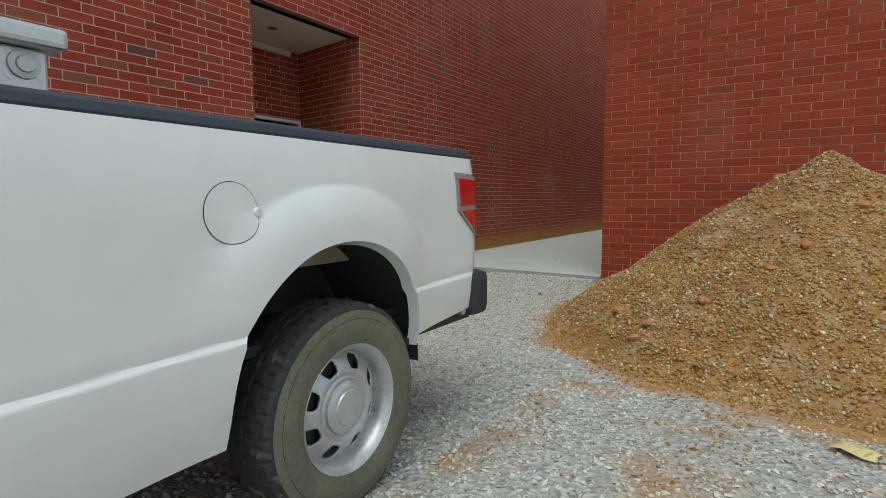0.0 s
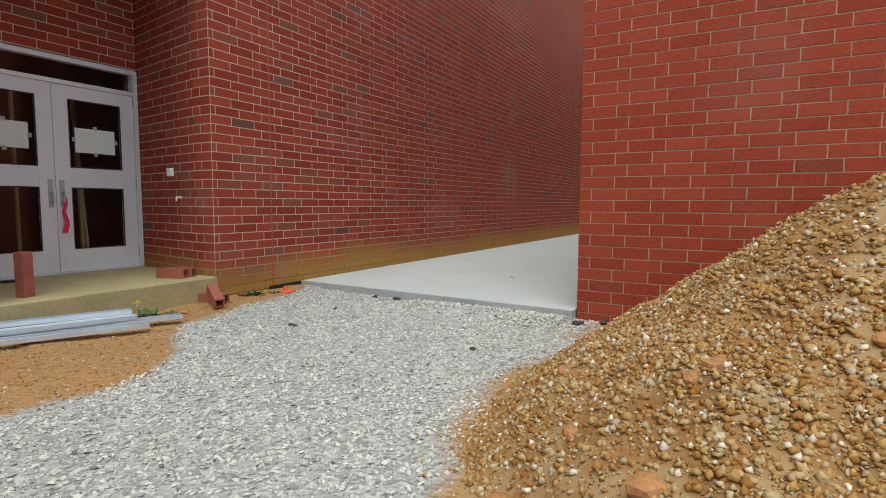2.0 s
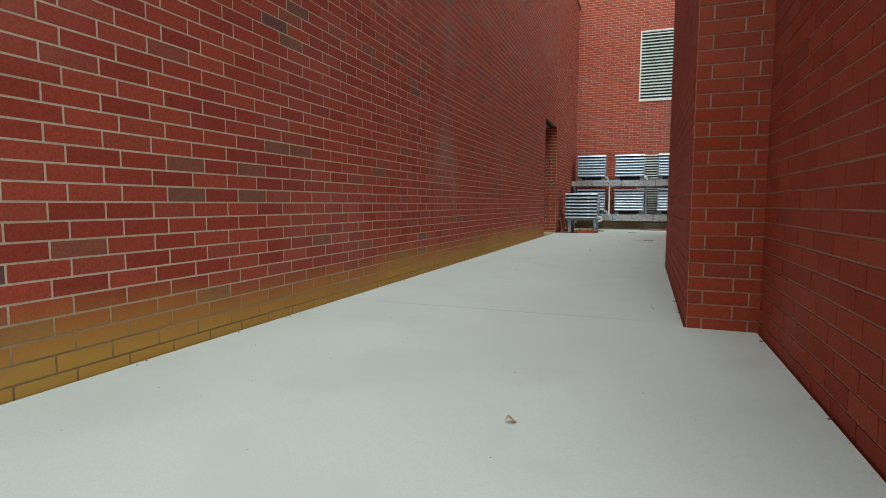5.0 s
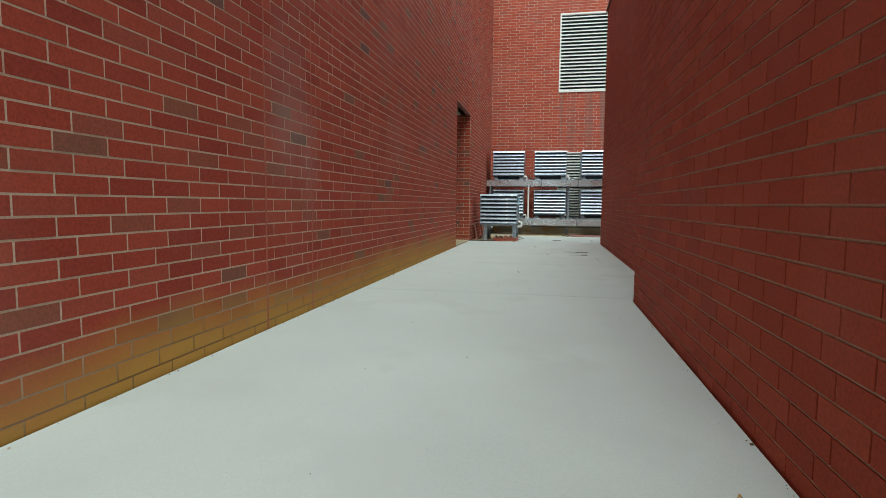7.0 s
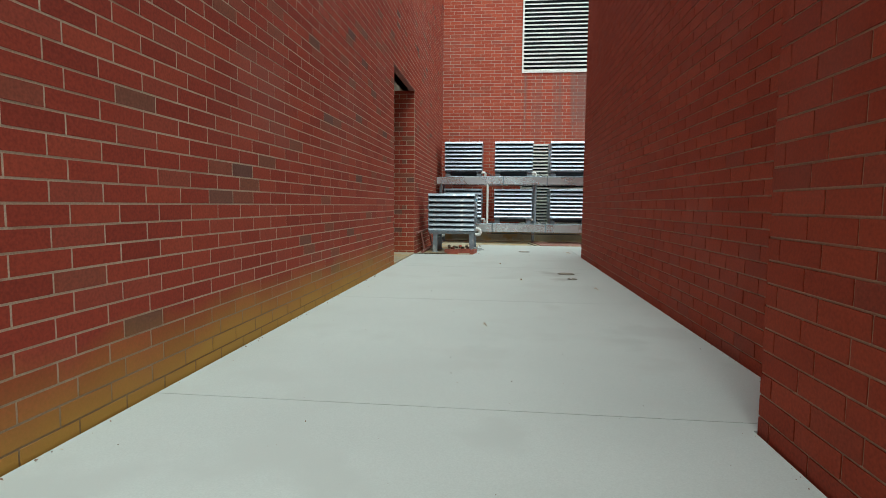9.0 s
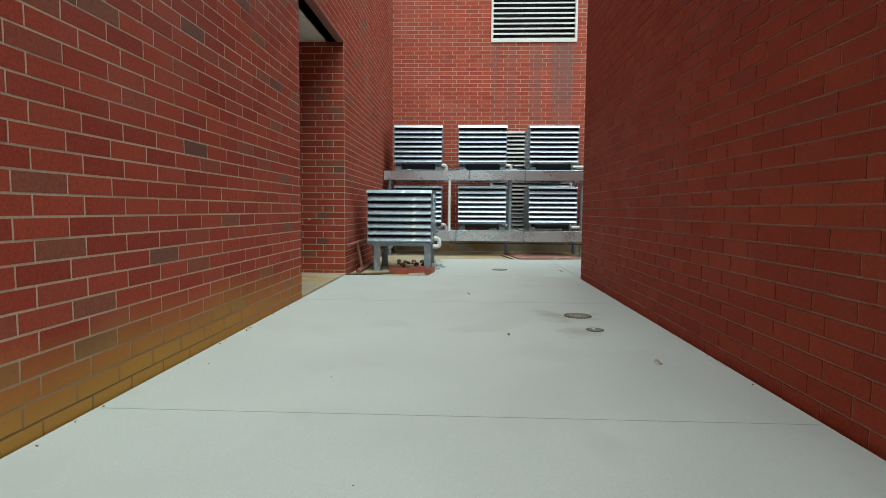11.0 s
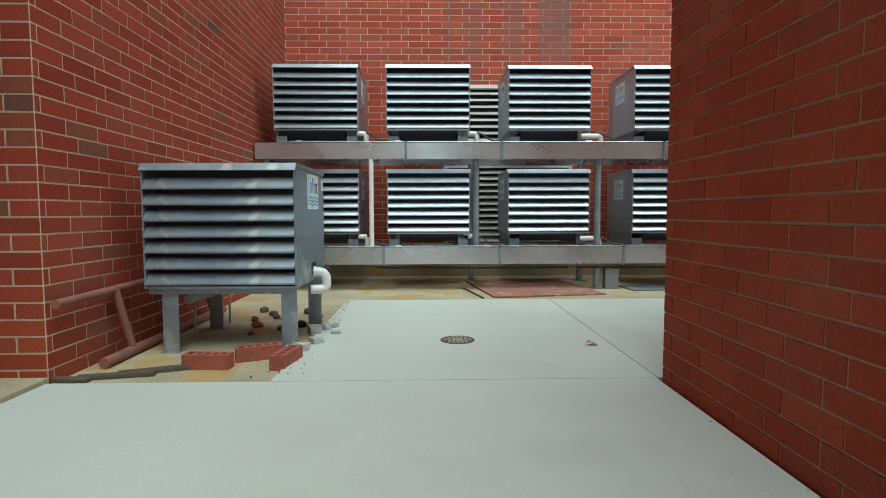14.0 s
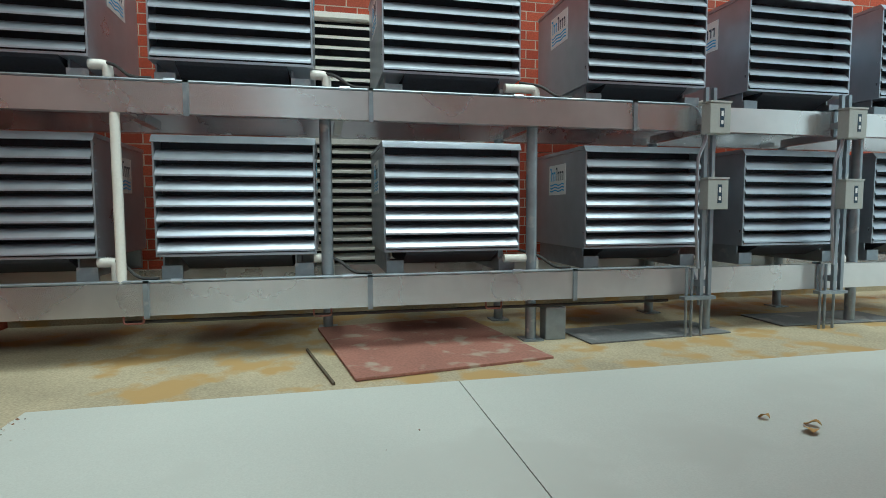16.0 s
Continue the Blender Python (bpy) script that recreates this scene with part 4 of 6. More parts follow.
# slab fittings
def manhole(x, y, r, label):
    t = thing("manhole_cover", label, "manhole cover", "", (x, y, SLAB))
    Build().turned([(0.0, 0.004), (r * 0.86, 0.004), (r * 0.87, 0.001), (r * 0.9, 0.001), (r * 0.91, 0.005), (r, 0.005), (r * 1.03, 0.0)], (0, 0, 0), "z", 40).make("lid", IRON, t)
    s = Build()
    for k in range(-5, 6):
        h = math.sqrt(max(0, 0.8 - (k / 6.2) ** 2)) * r
        for j in range(-3, 4):
            if abs(j) * r / 4 < h - r * 0.1 and not (abs(k) < 2 and abs(j) < 2):
                s.box(j * r / 4 - r * 0.09, j * r / 4 + r * 0.09, k * r / 6.5 - r * 0.045, k * r / 6.5 + r * 0.045, 0.004, 0.007)
    s.box(-r * 0.3, r * 0.3, -r * 0.2, r * 0.2, 0.004, 0.006)
    s.make("raised_pattern", IRON_TOP, t)
    return t


manhole(-4.19, 25.757, 0.125, "round cast iron cover set in the slab")
manhole(-4.672, 29.61, 0.125, "round cast iron cover set in the slab")
c = manhole(-4.17, 25.17, 0.07, "small round cleanout cover set in the slab")
Build().box(-0.02, 0.0, -0.005, 0.02, 0.006, 0.009).make("plug", LABEL, c, "pale square plug")

board = Build().box(-0.68, 0.68, -0.75, 0.75, 0, 0.018).make("plywood_board", BOARD, bevel=0.003, m=pose(-3.60, 32.50, OLD + 0.002, 0, 0.3, 9))
tagged(board, "reddish weathered plywood sheet lying under the rack", "board")
stick = Build().box(-0.85, 0.0, -0.008, 0.008, 0, 0.015).make("timber_strip", DARK_WOOD, m=pose(-4.28, 31.62, OLD + 0.004, 0, 0, -78))
tagged(stick, "thin dark timber strip on the floor", "timber")
for x, y, a, w in ((-1.75, 32.42, 4, 0.65), (0.15, 32.55, -2, 0.62)):
    tagged(Build().box(-w, w, -0.22, 0.28, 0, 0.012).make("slate_mat", SLATE, bevel=0.003, m=pose(x, y, OLD + 0.002, 0, 0, a)), "dark grey damp mat under the rack", "mat", "mats under the rack")

# red pipe frame leaning at the wall foot
fr = thing("pipe_frame", "red-primed welded pipe frame leaning on the wall", "pipe frame", at=(0, 0, 0))
Build().tube([(-6.98, 28.69, 0.58), (-6.98, 30.9, 0.60)], 0.026, 12).make("top_rail", RUST, fr, smooth=True)
Build().tube([(-6.90, 28.98, OLD + 0.036), (-6.90, 30.9, OLD + 0.036)], 0.034, 14).make("bottom_rail", RUST, fr, smooth=True)
for y in (29.26, 30.6):
    Build().tube([(-6.98, y, 0.60), (-6.90, y + 0.05, OLD + 0.05)], 0.026, 12).make("strut", RUST, fr, smooth=True)
tagged(Build().tube([(-6.72, 29.75, OLD + 0.31), (-6.62, 30.7, OLD + 0.31)], 0.035, 12).tube([(-6.71, 29.85, OLD), (-6.71, 29.85, OLD + 0.3)], 0.01, 6).tube([(-6.65, 30.4, OLD), (-6.65, 30.4, OLD + 0.3)], 0.01, 6).make("grey_conduit", GREYBOX, smooth=True), "grey plastic pipe lying behind the cooler legs", "pipe")


def holed_brick(x, y, z, a, label, tilt=0.0):
    t = thing("cored_brick", label, "brick", "loose cored bricks")
    L, S = 0.29, 0.092
    b = Build().box(-L / 2, L / 2, -S / 2, -0.022, 0, S).box(-L / 2, L / 2, 0.022, S / 2, 0, S)
    xs_ = [-L / 2] + [v for k in range(5) for v in (-0.105 + k * 0.0525 - 0.017, -0.105 + k * 0.0525 + 0.017)] + [L / 2]
    for p, q in zip(xs_[0::2], xs_[1::2]):
        b.box(p, q, -0.022, 0.022, 0, S)
    b.box(-L / 2 + 0.01, L / 2 - 0.01, -0.022, 0.022, 0, 0.012)
    b.make("body", BRICK_LOOSE, t)
    t.matrix_basis = pose(x, y, z, tilt, 0, a)
    return t


BRICK_LOOSE = shade("loose_brick", (0.33, 0.095, 0.065), rough=0.85, vary=0.3, fine=80, coarse=8, bump=0.5)
for x, y, a in ((-6.26, 28.98, -4), (-6.01, 29.18, 24), (-5.79, 29.04, 80)):
    holed_brick(x, y, OLD + 0.002, a, "red cored brick lying on the old concrete")


def rubble(x, y, z, r, material, seed, label, cat, group="", flat=0.7):
    rng = random.Random(seed)
    bm = bmesh.new()
    bmesh.ops.create_icosphere(bm, subdivisions=2, radius=r)
    for v in bm.verts:
        f = 1 + 0.35 * noise.noise(v.co / r * 0.9 + Vector((seed * 3.1, 0, 0))) + 0.2 * noise.noise(v.co / r * 2.5 + Vector((0, seed, 0)))
        if cat == "asphalt lump": f += 0.55 * noise.noise(v.co / r * 1.7 + Vector((seed * 1.7, 0, 3)))
        v.co = Vector((v.co.x * f * rng.uniform(0.95, 1.05) * (1.0 if cat != "asphalt lump" else 1.3), v.co.y * f * 0.8, v.co.z * f * flat))
    me = bpy.data.meshes.new("rubble")
    bm.to_mesh(me)
    bm.free()
    me.materials.append(material)
    ob = new("stone" if cat == "stone" else "rubble_lump", me)
    ob.matrix_basis = pose(x, y, z + r * flat * 0.6, 0, 0, seed * 47)
    return tagged(ob, label, cat, group)


def chunk(x, y, z, r, seed):
    """A broken block of old mortar with skewed faces."""
    rng = random.Random(seed)
    vs = [(sx_ * r * rng.uniform(0.7, 1.2), sy_ * r * rng.uniform(0.4, 0.8), (sz_ + 1) * r * rng.uniform(0.4, 0.65)) for sz_ in (-1, 1) for sy_ in (-1, 1) for sx_ in (-1, 1)]
    b = Build().add(vs, [(0, 2, 3, 1), (4, 5, 7, 6), (0, 1, 5, 4), (2, 6, 7, 3), (0, 4, 6, 2), (1, 3, 7, 5)])
    o = b.make("concrete_chunk", CONCRETE_EDGE, bevel=0.003, m=pose(x, y, z, 0, 0, rng.uniform(-30, 120)))
    return tagged(o, "broken grey mortar block along the slab edge", "rubble", "blocks along the slab edge")


rr = random.Random(5)
for i, (x, y, r) in enumerate(((-6.35, 30.2, 0.05), (-6.2, 30.5, 0.03), (-6.1, 30.05, 0.04), (-5.98, 30.2, 0.05), (-6.0, 29.9, 0.03), (-6.3, 29.9, 0.025), (-5.9, 30.6, 0.035), (-6.35, 30.7, 0.05), (-6.22, 30.9, 0.045), (-6.05, 30.8, 0.055), (-6.45, 30.45, 0.04), (-6.12, 30.35, 0.05), (-5.92, 30.42, 0.03), (-6.5, 30.9, 0.05), (-6.28, 30.55, 0.04))):
    rubble(x, y, OLD, r, DARK_WOOD if i % 4 else BRICK_LOOSE, i, "dark crumbled brick lump under the cooler", "rubble", "rubble under the cooler")
for i, (x, y, r) in enumerate(((-5.78, 29.36, 0.06), (-5.70, 29.55, 0.05), (-5.80, 29.92, 0.07), (-5.73, 30.02, 0.055), (-5.83, 29.25, 0.055), (-5.68, 30.1, 0.04), (-5.62, 29.86, 0.035))):
    chunk(x, y, OLD, r, 20 + i)
for i, (x, y, a, l) in enumerate(((-6.72, 28.80, 12, 0.42), (-6.50, 28.92, 20, 0.5), (-6.95, 28.72, -8, 0.25))):
    tagged(Build().box(-l / 2, l / 2, -0.03, 0.03, 0, 0.025).make("timber_offcut", DARK_WOOD, bevel=0.004, m=pose(x, y, OLD + 0.002, 0, 0, a)), "dark rotten timber offcut on the floor", "timber", "timber offcuts")


def litter_leaf(x, y, z, s, a, material=DRY):
    vs, n = [], 9
    for i in range(n):
        t = i / (n - 1)
        w = s * 0.32 * math.sin(math.pi * min(1, t * 1.02)) ** 0.8
        vs += [(s * (t - 0.5), -w, 0.012 * math.sin(t * 5) + 0.006), (s * (t - 0.5), 0, 0.012 * math.sin(t * 5)), (s * (t - 0.5), w, 0.012 * math.sin(t * 5) + 0.008)]
    fs = [(3 * i + k, 3 * i + k + 1, 3 * i + k + 4, 3 * i + k + 3) for i in range(n - 1) for k in (0, 1)]
    b = Build()
    b.add([(p[0], p[1], p[2] + 0.012) for p in vs], fs)
    o = b.make("dry_leaf", material, smooth=True, m=pose(x, y, z, 0, 0, a))
    return tagged(o, "small curled dry brown leaf on the slab", "leaf", "fallen leaves")


for x, y, s, a in ((-4.79, 13.15, 0.05, 30), (-3.72, 29.42, 0.09, 10), (-2.22, 30.44, 0.10, 50), (-2.15, 30.50, 0.07, 120), (-2.3, 30.62, 0.06, 100), (-4.0, 24.2, 0.05, 0), (-4.9, 24.9, 0.04, 70), (-5.3, 22.0, 0.03, 20), (-4.2, 16.0, 0.03, 0), (-5.2, 26.9, 0.04, 45)):
    litter_leaf(x, y, SLAB, s, a)

# ---- pickup truck ----
truck = thing("pickup_truck", "white pickup truck with dusty tyres parked on gravel", "pickup truck", at=(0, 0, 0))
AY, AZ, AR = 5.205, 0.60, 0.487      # wheel arch
REAR, BEDF, TX, MID = 6.29, 4.05, -2.60, -3.60
WY, WZ, WR = 5.232, 0.462, 0.410
RIMR = 0.237


def smooth(t):
    t = max(0.0, min(1.0, t))
    return t * t * (3 - 2 * t)


def side_x(y, z, arch=AY):
    """How far the body side stands out, over y and z."""
    line = 0.822 + 0.027 * (y - BEDF)
    x = TX - 0.05 * smooth((z - 1.15) / 0.5) ** 2
    if z < line: x += 0.012 * smooth((line - z) / 0.012) - 0.05 * ((line - z) / 0.3) ** 2
    else: x -= 0.008 * max(0.0, 1 - (z - line) / 0.06) ** 2
    dy, dz = (y - arch) / AR, (z - AZ) / 0.51
    if dz < 0: dz *= 0.3
    d = (abs(dy) ** 2.12 + max(0, dz) ** 2.12) ** (1 / 2.12) - 1.0
    lift = smooth((math.atan2(max(0.0, z - AZ), abs(y - arch)) - 0.30) / 0.75)
    x += 0.045 * lift * max(0.0, 1 - max(0.0, d / 0.41) ** 2.7) + 0.010 * math.exp(-(max(0.0, d) / 0.16) ** 2) * (1 - lift)
    x -= 0.06 * smooth((y - (REAR - 0.12)) / 0.14) ** 1.5
    return x


def bed_side(sign):
    """The outer skin of one side of the bed, in columns from sill or arch up to the rail."""
    cols = [BEDF + i * (AY - AR - BEDF) / 10 for i in range(11)]
    cols += [AY - AR * math.cos(math.pi * i / 40) for i in range(1, 40)]
    cols += [AY + AR + (REAR - AY - AR) * i / 12 for i in range(13)]
    v, rows = [], 150
    for k, y in enumerate(cols):
        inside = 10 < k < 50 and abs(y - AY) <= AR + 1e-9
        low = 0.47 + 0.03 * (y - BEDF) if k <= 10 else 0.655 + 0.09 * (y - AY - AR)
        if inside:
            low = AZ + 0.51 * max(0.0, 1 - (abs(y - AY) / AR) ** 2.12) ** (1 / 2.12)
        for r in range(rows + 1):
            z = max(low, 0.47 + r / rows)
            x = side_x(y, z)
            v.append((x if sign > 0 else 2 * MID - x, y, z))
    n = rows + 1
    b = Build().add(v, [(k * n + r, k * n + r + 1, (k + 1) * n + r + 1, (k + 1) * n + r) for k in range(len(cols) - 1) for r in range(rows)])
    # folded lip of the arch
    lip, m = [], 0
    for i in range(41):
        y = AY - AR * math.cos(math.pi * i / 40)
        z = AZ + 0.51 * max(0.0, 1 - (abs(y - AY) / AR) ** 2.12) ** (1 / 2.12)
        x = side_x(y, z)
        for d, s in ((0, 1.0), (0.05, 0.97)):
            xx = x - d
            lip.append((xx if sign > 0 else 2 * MID - xx, AY + (y - AY) * s, AZ + (z - AZ) * s))
    b.add(lip, [(2 * i, 2 * i + 1, 2 * i + 3, 2 * i + 2) for i in range(40)])
    return b.make("bed_side", PAINT, truck, smooth=True)


for sign in (1, -1):
    side = bed_side(sign)
    X = (lambda x: x) if sign > 0 else (lambda x: 2 * MID - x)
    def bx(b, x0, x1, *r):
        p, q = X(x0), X(x1)
        return b.box(min(p, q), max(p, q), *r)
    bx(Build(), TX - 0.16, TX - 0.035, BEDF, REAR - 0.07, 1.468, 1.514).make("rail_cap", RAIL, truck, "dark plastic bed rail cap", bevel=0.012)
    bx(Build(), TX - 0.16, TX - 0.145, BEDF, REAR - 0.05, 1.14, 1.468).make("bed_inner_side", PAINT, truck)
    # lamp: a pentagon wrapped on the corner
    lamp = [(6.025, 1.384), (6.265, 1.375), (6.285, 1.04), (6.245, 1.045), (6.035, 1.205)]
    def skin(outline, grow, lift, name, material, parent, label=""):
        cy, cz = sum(p[0] for p in outline) / len(outline), sum(p[1] for p in outline) / len(outline)
        out = [(min(cy + (p[0] - cy) * grow, REAR), cz + (p[1] - cz) * grow) for p in outline]
        fine_ = []
        for (a, b), (c, d) in zip(out, out[1:] + out[:1]):
            fine_ += [(a + (c - a) * k / 6, b + (d - b) * k / 6) for k in range(6)]
        front = [(X(side_x(y, z) + lift), y, z) for y, z in fine_]
        back = [(X(side_x(y, z) - 0.03), y, z) for y, z in fine_]
        n = len(fine_)
        b = Build().add(front + back, [(i, (i + 1) % n, n + (i + 1) % n, n + i) for i in range(n)])
        rings = [[(cy + (y - cy) * g, cz + (z - cz) * g) for y, z in fine_] for g in (1.0, 0.85, 0.7, 0.5, 0.25)]
        pts = [(X(side_x(y, z) + lift), y, z) for ring in rings for y, z in ring] + [(X(side_x(cy, cz) + lift), cy, cz)]
        b.add(pts, [(k * n + i, k * n + (i + 1) % n, (k + 1) * n + (i + 1) % n, (k + 1) * n + i) for k in range(4) for i in range(n)] + [(4 * n + i, 4 * n + (i + 1) % n, 5 * n) for i in range(n)])
        return b.make(name, material, parent, label, smooth=True)
    tail = skin(lamp, 1.0, 0.008, "tail_lamp", LAMP_TRIM, truck, "red tail lamp in a silver surround")
    skin(lamp, 1.07, 0.003, "lamp_bezel", CHROME, tail)
    skin([(6.043, 1.365), (6.272, 1.358), (6.279, 1.235), (6.050, 1.23)], 1.0, 0.012, "lens", LENS, tail)
    skin([(6.064, 1.205), (6.279, 1.213), (6.284, 1.06), (6.250, 1.065)], 1.0, 0.012, "lens", LENS, tail)
    for k in range(4):
        skin([(6.055, 1.252 + 0.026 * k), (6.262, 1.252 + 0.026 * k), (6.262, 1.258 + 0.026 * k), (6.055, 1.258 + 0.026 * k)], 1.0, 0.016, "lens_rib", LENS, tail)
    bx(Build(), TX - 0.28, TX + 0.03, REAR - 0.15, REAR + 0.03, 0.645, 0.885).make("bumper_end", PLASTIC, truck, "dark grey plastic bumper end", bevel=0.05)
    bx(Build(), TX - 0.28, TX - 0.006, REAR - 0.205, REAR - 0.165, 0.665, 0.87).make("bumper_bracket", CHROME, truck, bevel=0.012)
    liner = Build()
    arc = [(AY + 0.56 * math.cos(a), 0.50 + 0.64 * math.sin(a)) for a in (math.pi * i / 24 for i in range(25))]
    liner.add([(X(x), y, z) for x in (TX - 0.06, TX - 0.55) for y, z in arc], [(i, i + 1, 26 + i, 25 + i) for i in range(24)])
    liner.add([(X(TX - 0.55), y, z) for y, z in arc], [tuple(range(25))])
    liner.make("wheel_liner", LINER, truck, "dusty dark wheel arch liner")
    bx(Build(), TX - 0.33, TX - 0.30, AY - 0.48, AY + 0.42, 0.985, 1.12).make("wheelhouse_panel", DUSTY_PANEL, truck, "dusty beige inner bed panel", bevel=0.008)
    bx(Build(), TX - 0.62, TX - 0.50, 0.6, REAR - 0.1, 0.50, 0.66).make("frame_rail", PLASTIC, truck, bevel=0.01)
    bx(Build(), TX - 0.12, TX - 0.05, AY + AR - 0.03, AY + AR + 0.03, 0.60, 0.632).make("rear_bracket", PLASTIC, truck, bevel=0.006)
    Build().tube([(X(TX - 0.11), AY + AR - 0.01, 0.60), (X(TX - 0.30), AY + AR - 0.16, 0.82)], 0.011, 8).make("brace_rod", PLASTIC, truck)
    Build().tube([(X(TX - 0.5), AY + 0.52, 0.52), (X(TX - 0.35), AY + 0.25, 0.86)], 0.03, 10).make("shock_absorber", PLASTIC, truck)
    bx(Build(), TX - 0.075, TX - 0.05, AY + AR + 0.02, REAR - 0.06, 0.628, 0.664).make("lower_trim", PLASTIC, truck)

# fuel door on the right side
def fuel(r, lift):
    return [(side_x(4.74 + r * math.cos(a), 1.225 + r * math.sin(a)) + lift, 4.74 + r * math.cos(a), 1.225 + r * math.sin(a)) for a in (2 * math.pi * i / 36 for i in range(36))]


Build().add(fuel(0.0938, 0.0015) + fuel(0.0915, 0.0015), [(i, (i + 1) % 36, 36 + (i + 1) % 36, 36 + i) for i in range(36)]).make("fuel_door_gap", PLASTIC, truck)
fd = Build().add(fuel(0.0915, 0.003) + [(side_x(4.74, 1.225) + 0.004, 4.74, 1.225)], [(i, (i + 1) % 36, 36) for i in range(36)]).make("fuel_door", PAINT, truck, smooth=True)
Build().turned([(0.0, 0.009), (0.012, 0.007), (0.016, 0.0)], (side_x(4.83, 1.225) + 0.003, 4.83, 1.225), "x", 16).make("latch", PAINT, fd, smooth=True)

Build().box(2 * MID - TX + 0.13, TX - 0.13, REAR - 0.06, REAR, 0.86, 1.47).make("tailgate", PAINT, truck, bevel=0.02)
Build().box(2 * MID - TX + 0.13, TX - 0.13, REAR - 0.07, REAR - 0.002, 1.472, 1.50).make("tailgate_cap", RAIL, truck, bevel=0.008)
Build().box(MID - 0.12, MID + 0.12, REAR + 0.001, REAR + 0.014, 1.25, 1.36).make("tailgate_handle", PLASTIC, truck, bevel=0.005)
Build().box(2 * MID - TX + 0.28, TX - 0.28, REAR + 0.0, REAR + 0.14, 0.66, 0.85).make("bumper", CHROME, truck, "chromed rear bumper", bevel=0.03)
Build().box(2 * MID - TX + 0.15, TX - 0.15, BEDF, REAR - 0.06, 0.72, 0.76).make("bed_floor", PLASTIC, truck)
Build().box(2 * MID - TX + 0.05, TX - 0.05, BEDF, BEDF + 0.05, 0.62, 1.48).make("bed_front", PAINT, truck)
# cab and nose
cab = [(4.02, 0.55), (4.02, 1.46), (3.95, 1.50), (3.80, 1.93), (3.4, 2.0), (2.6, 1.98), (2.3, 1.90), (1.55, 1.40), (0.45, 1.28), (0.28, 1.15), (0.25, 0.55)]
Build().prism([(y, z) for y, z in cab], "x", 2 * MID - TX + 0.03, TX - 0.03).make("cab", PAINT, truck, bevel=0.03)
for X in (TX - 0.029, 2 * MID - TX + 0.029):
    g_ = Build().prism([(3.75, 1.5), (3.65, 1.87), (2.95, 1.90), (2.95, 1.48)], "x", X - 0.003, X + 0.003).prism([(2.88, 1.48), (2.88, 1.90), (2.6, 1.88), (1.95, 1.46)], "x", X - 0.003, X + 0.003)
    g_.make("side_window", BLACK, truck, "dark tinted side glass")
    Build().box(X - 0.006, X + 0.006, 3.5, 3.66, 1.28, 1.32).make("door_handle", PLASTIC, truck)
Build().prism([(1.58, 1.43), (2.28, 1.905), (2.26, 1.92), (1.56, 1.445)], "x", 2 * MID - TX + 0.15, TX - 0.15).make("windscreen", BLACK, truck)
Build().box(2 * MID - TX + 0.1, TX - 0.1, 0.16, 0.27, 0.5, 0.72).make("front_bumper", CHROME, truck, bevel=0.03)
Build().box(MID - 0.5, MID + 0.5, 0.235, 0.26, 0.8, 1.1).make("grille", PLASTIC, truck, bevel=0.01)
for x in (MID - 0.72, MID + 0.72):
    Build().box(x - 0.18, x + 0.18, 0.235, 0.27, 0.85, 1.1).make("headlight", CHROME, truck, bevel=0.02)
Build().tube([(MID - 0.75, WY, WZ), (MID + 0.75, WY, WZ)], 0.05, 12).make("axle", PLASTIC, truck)


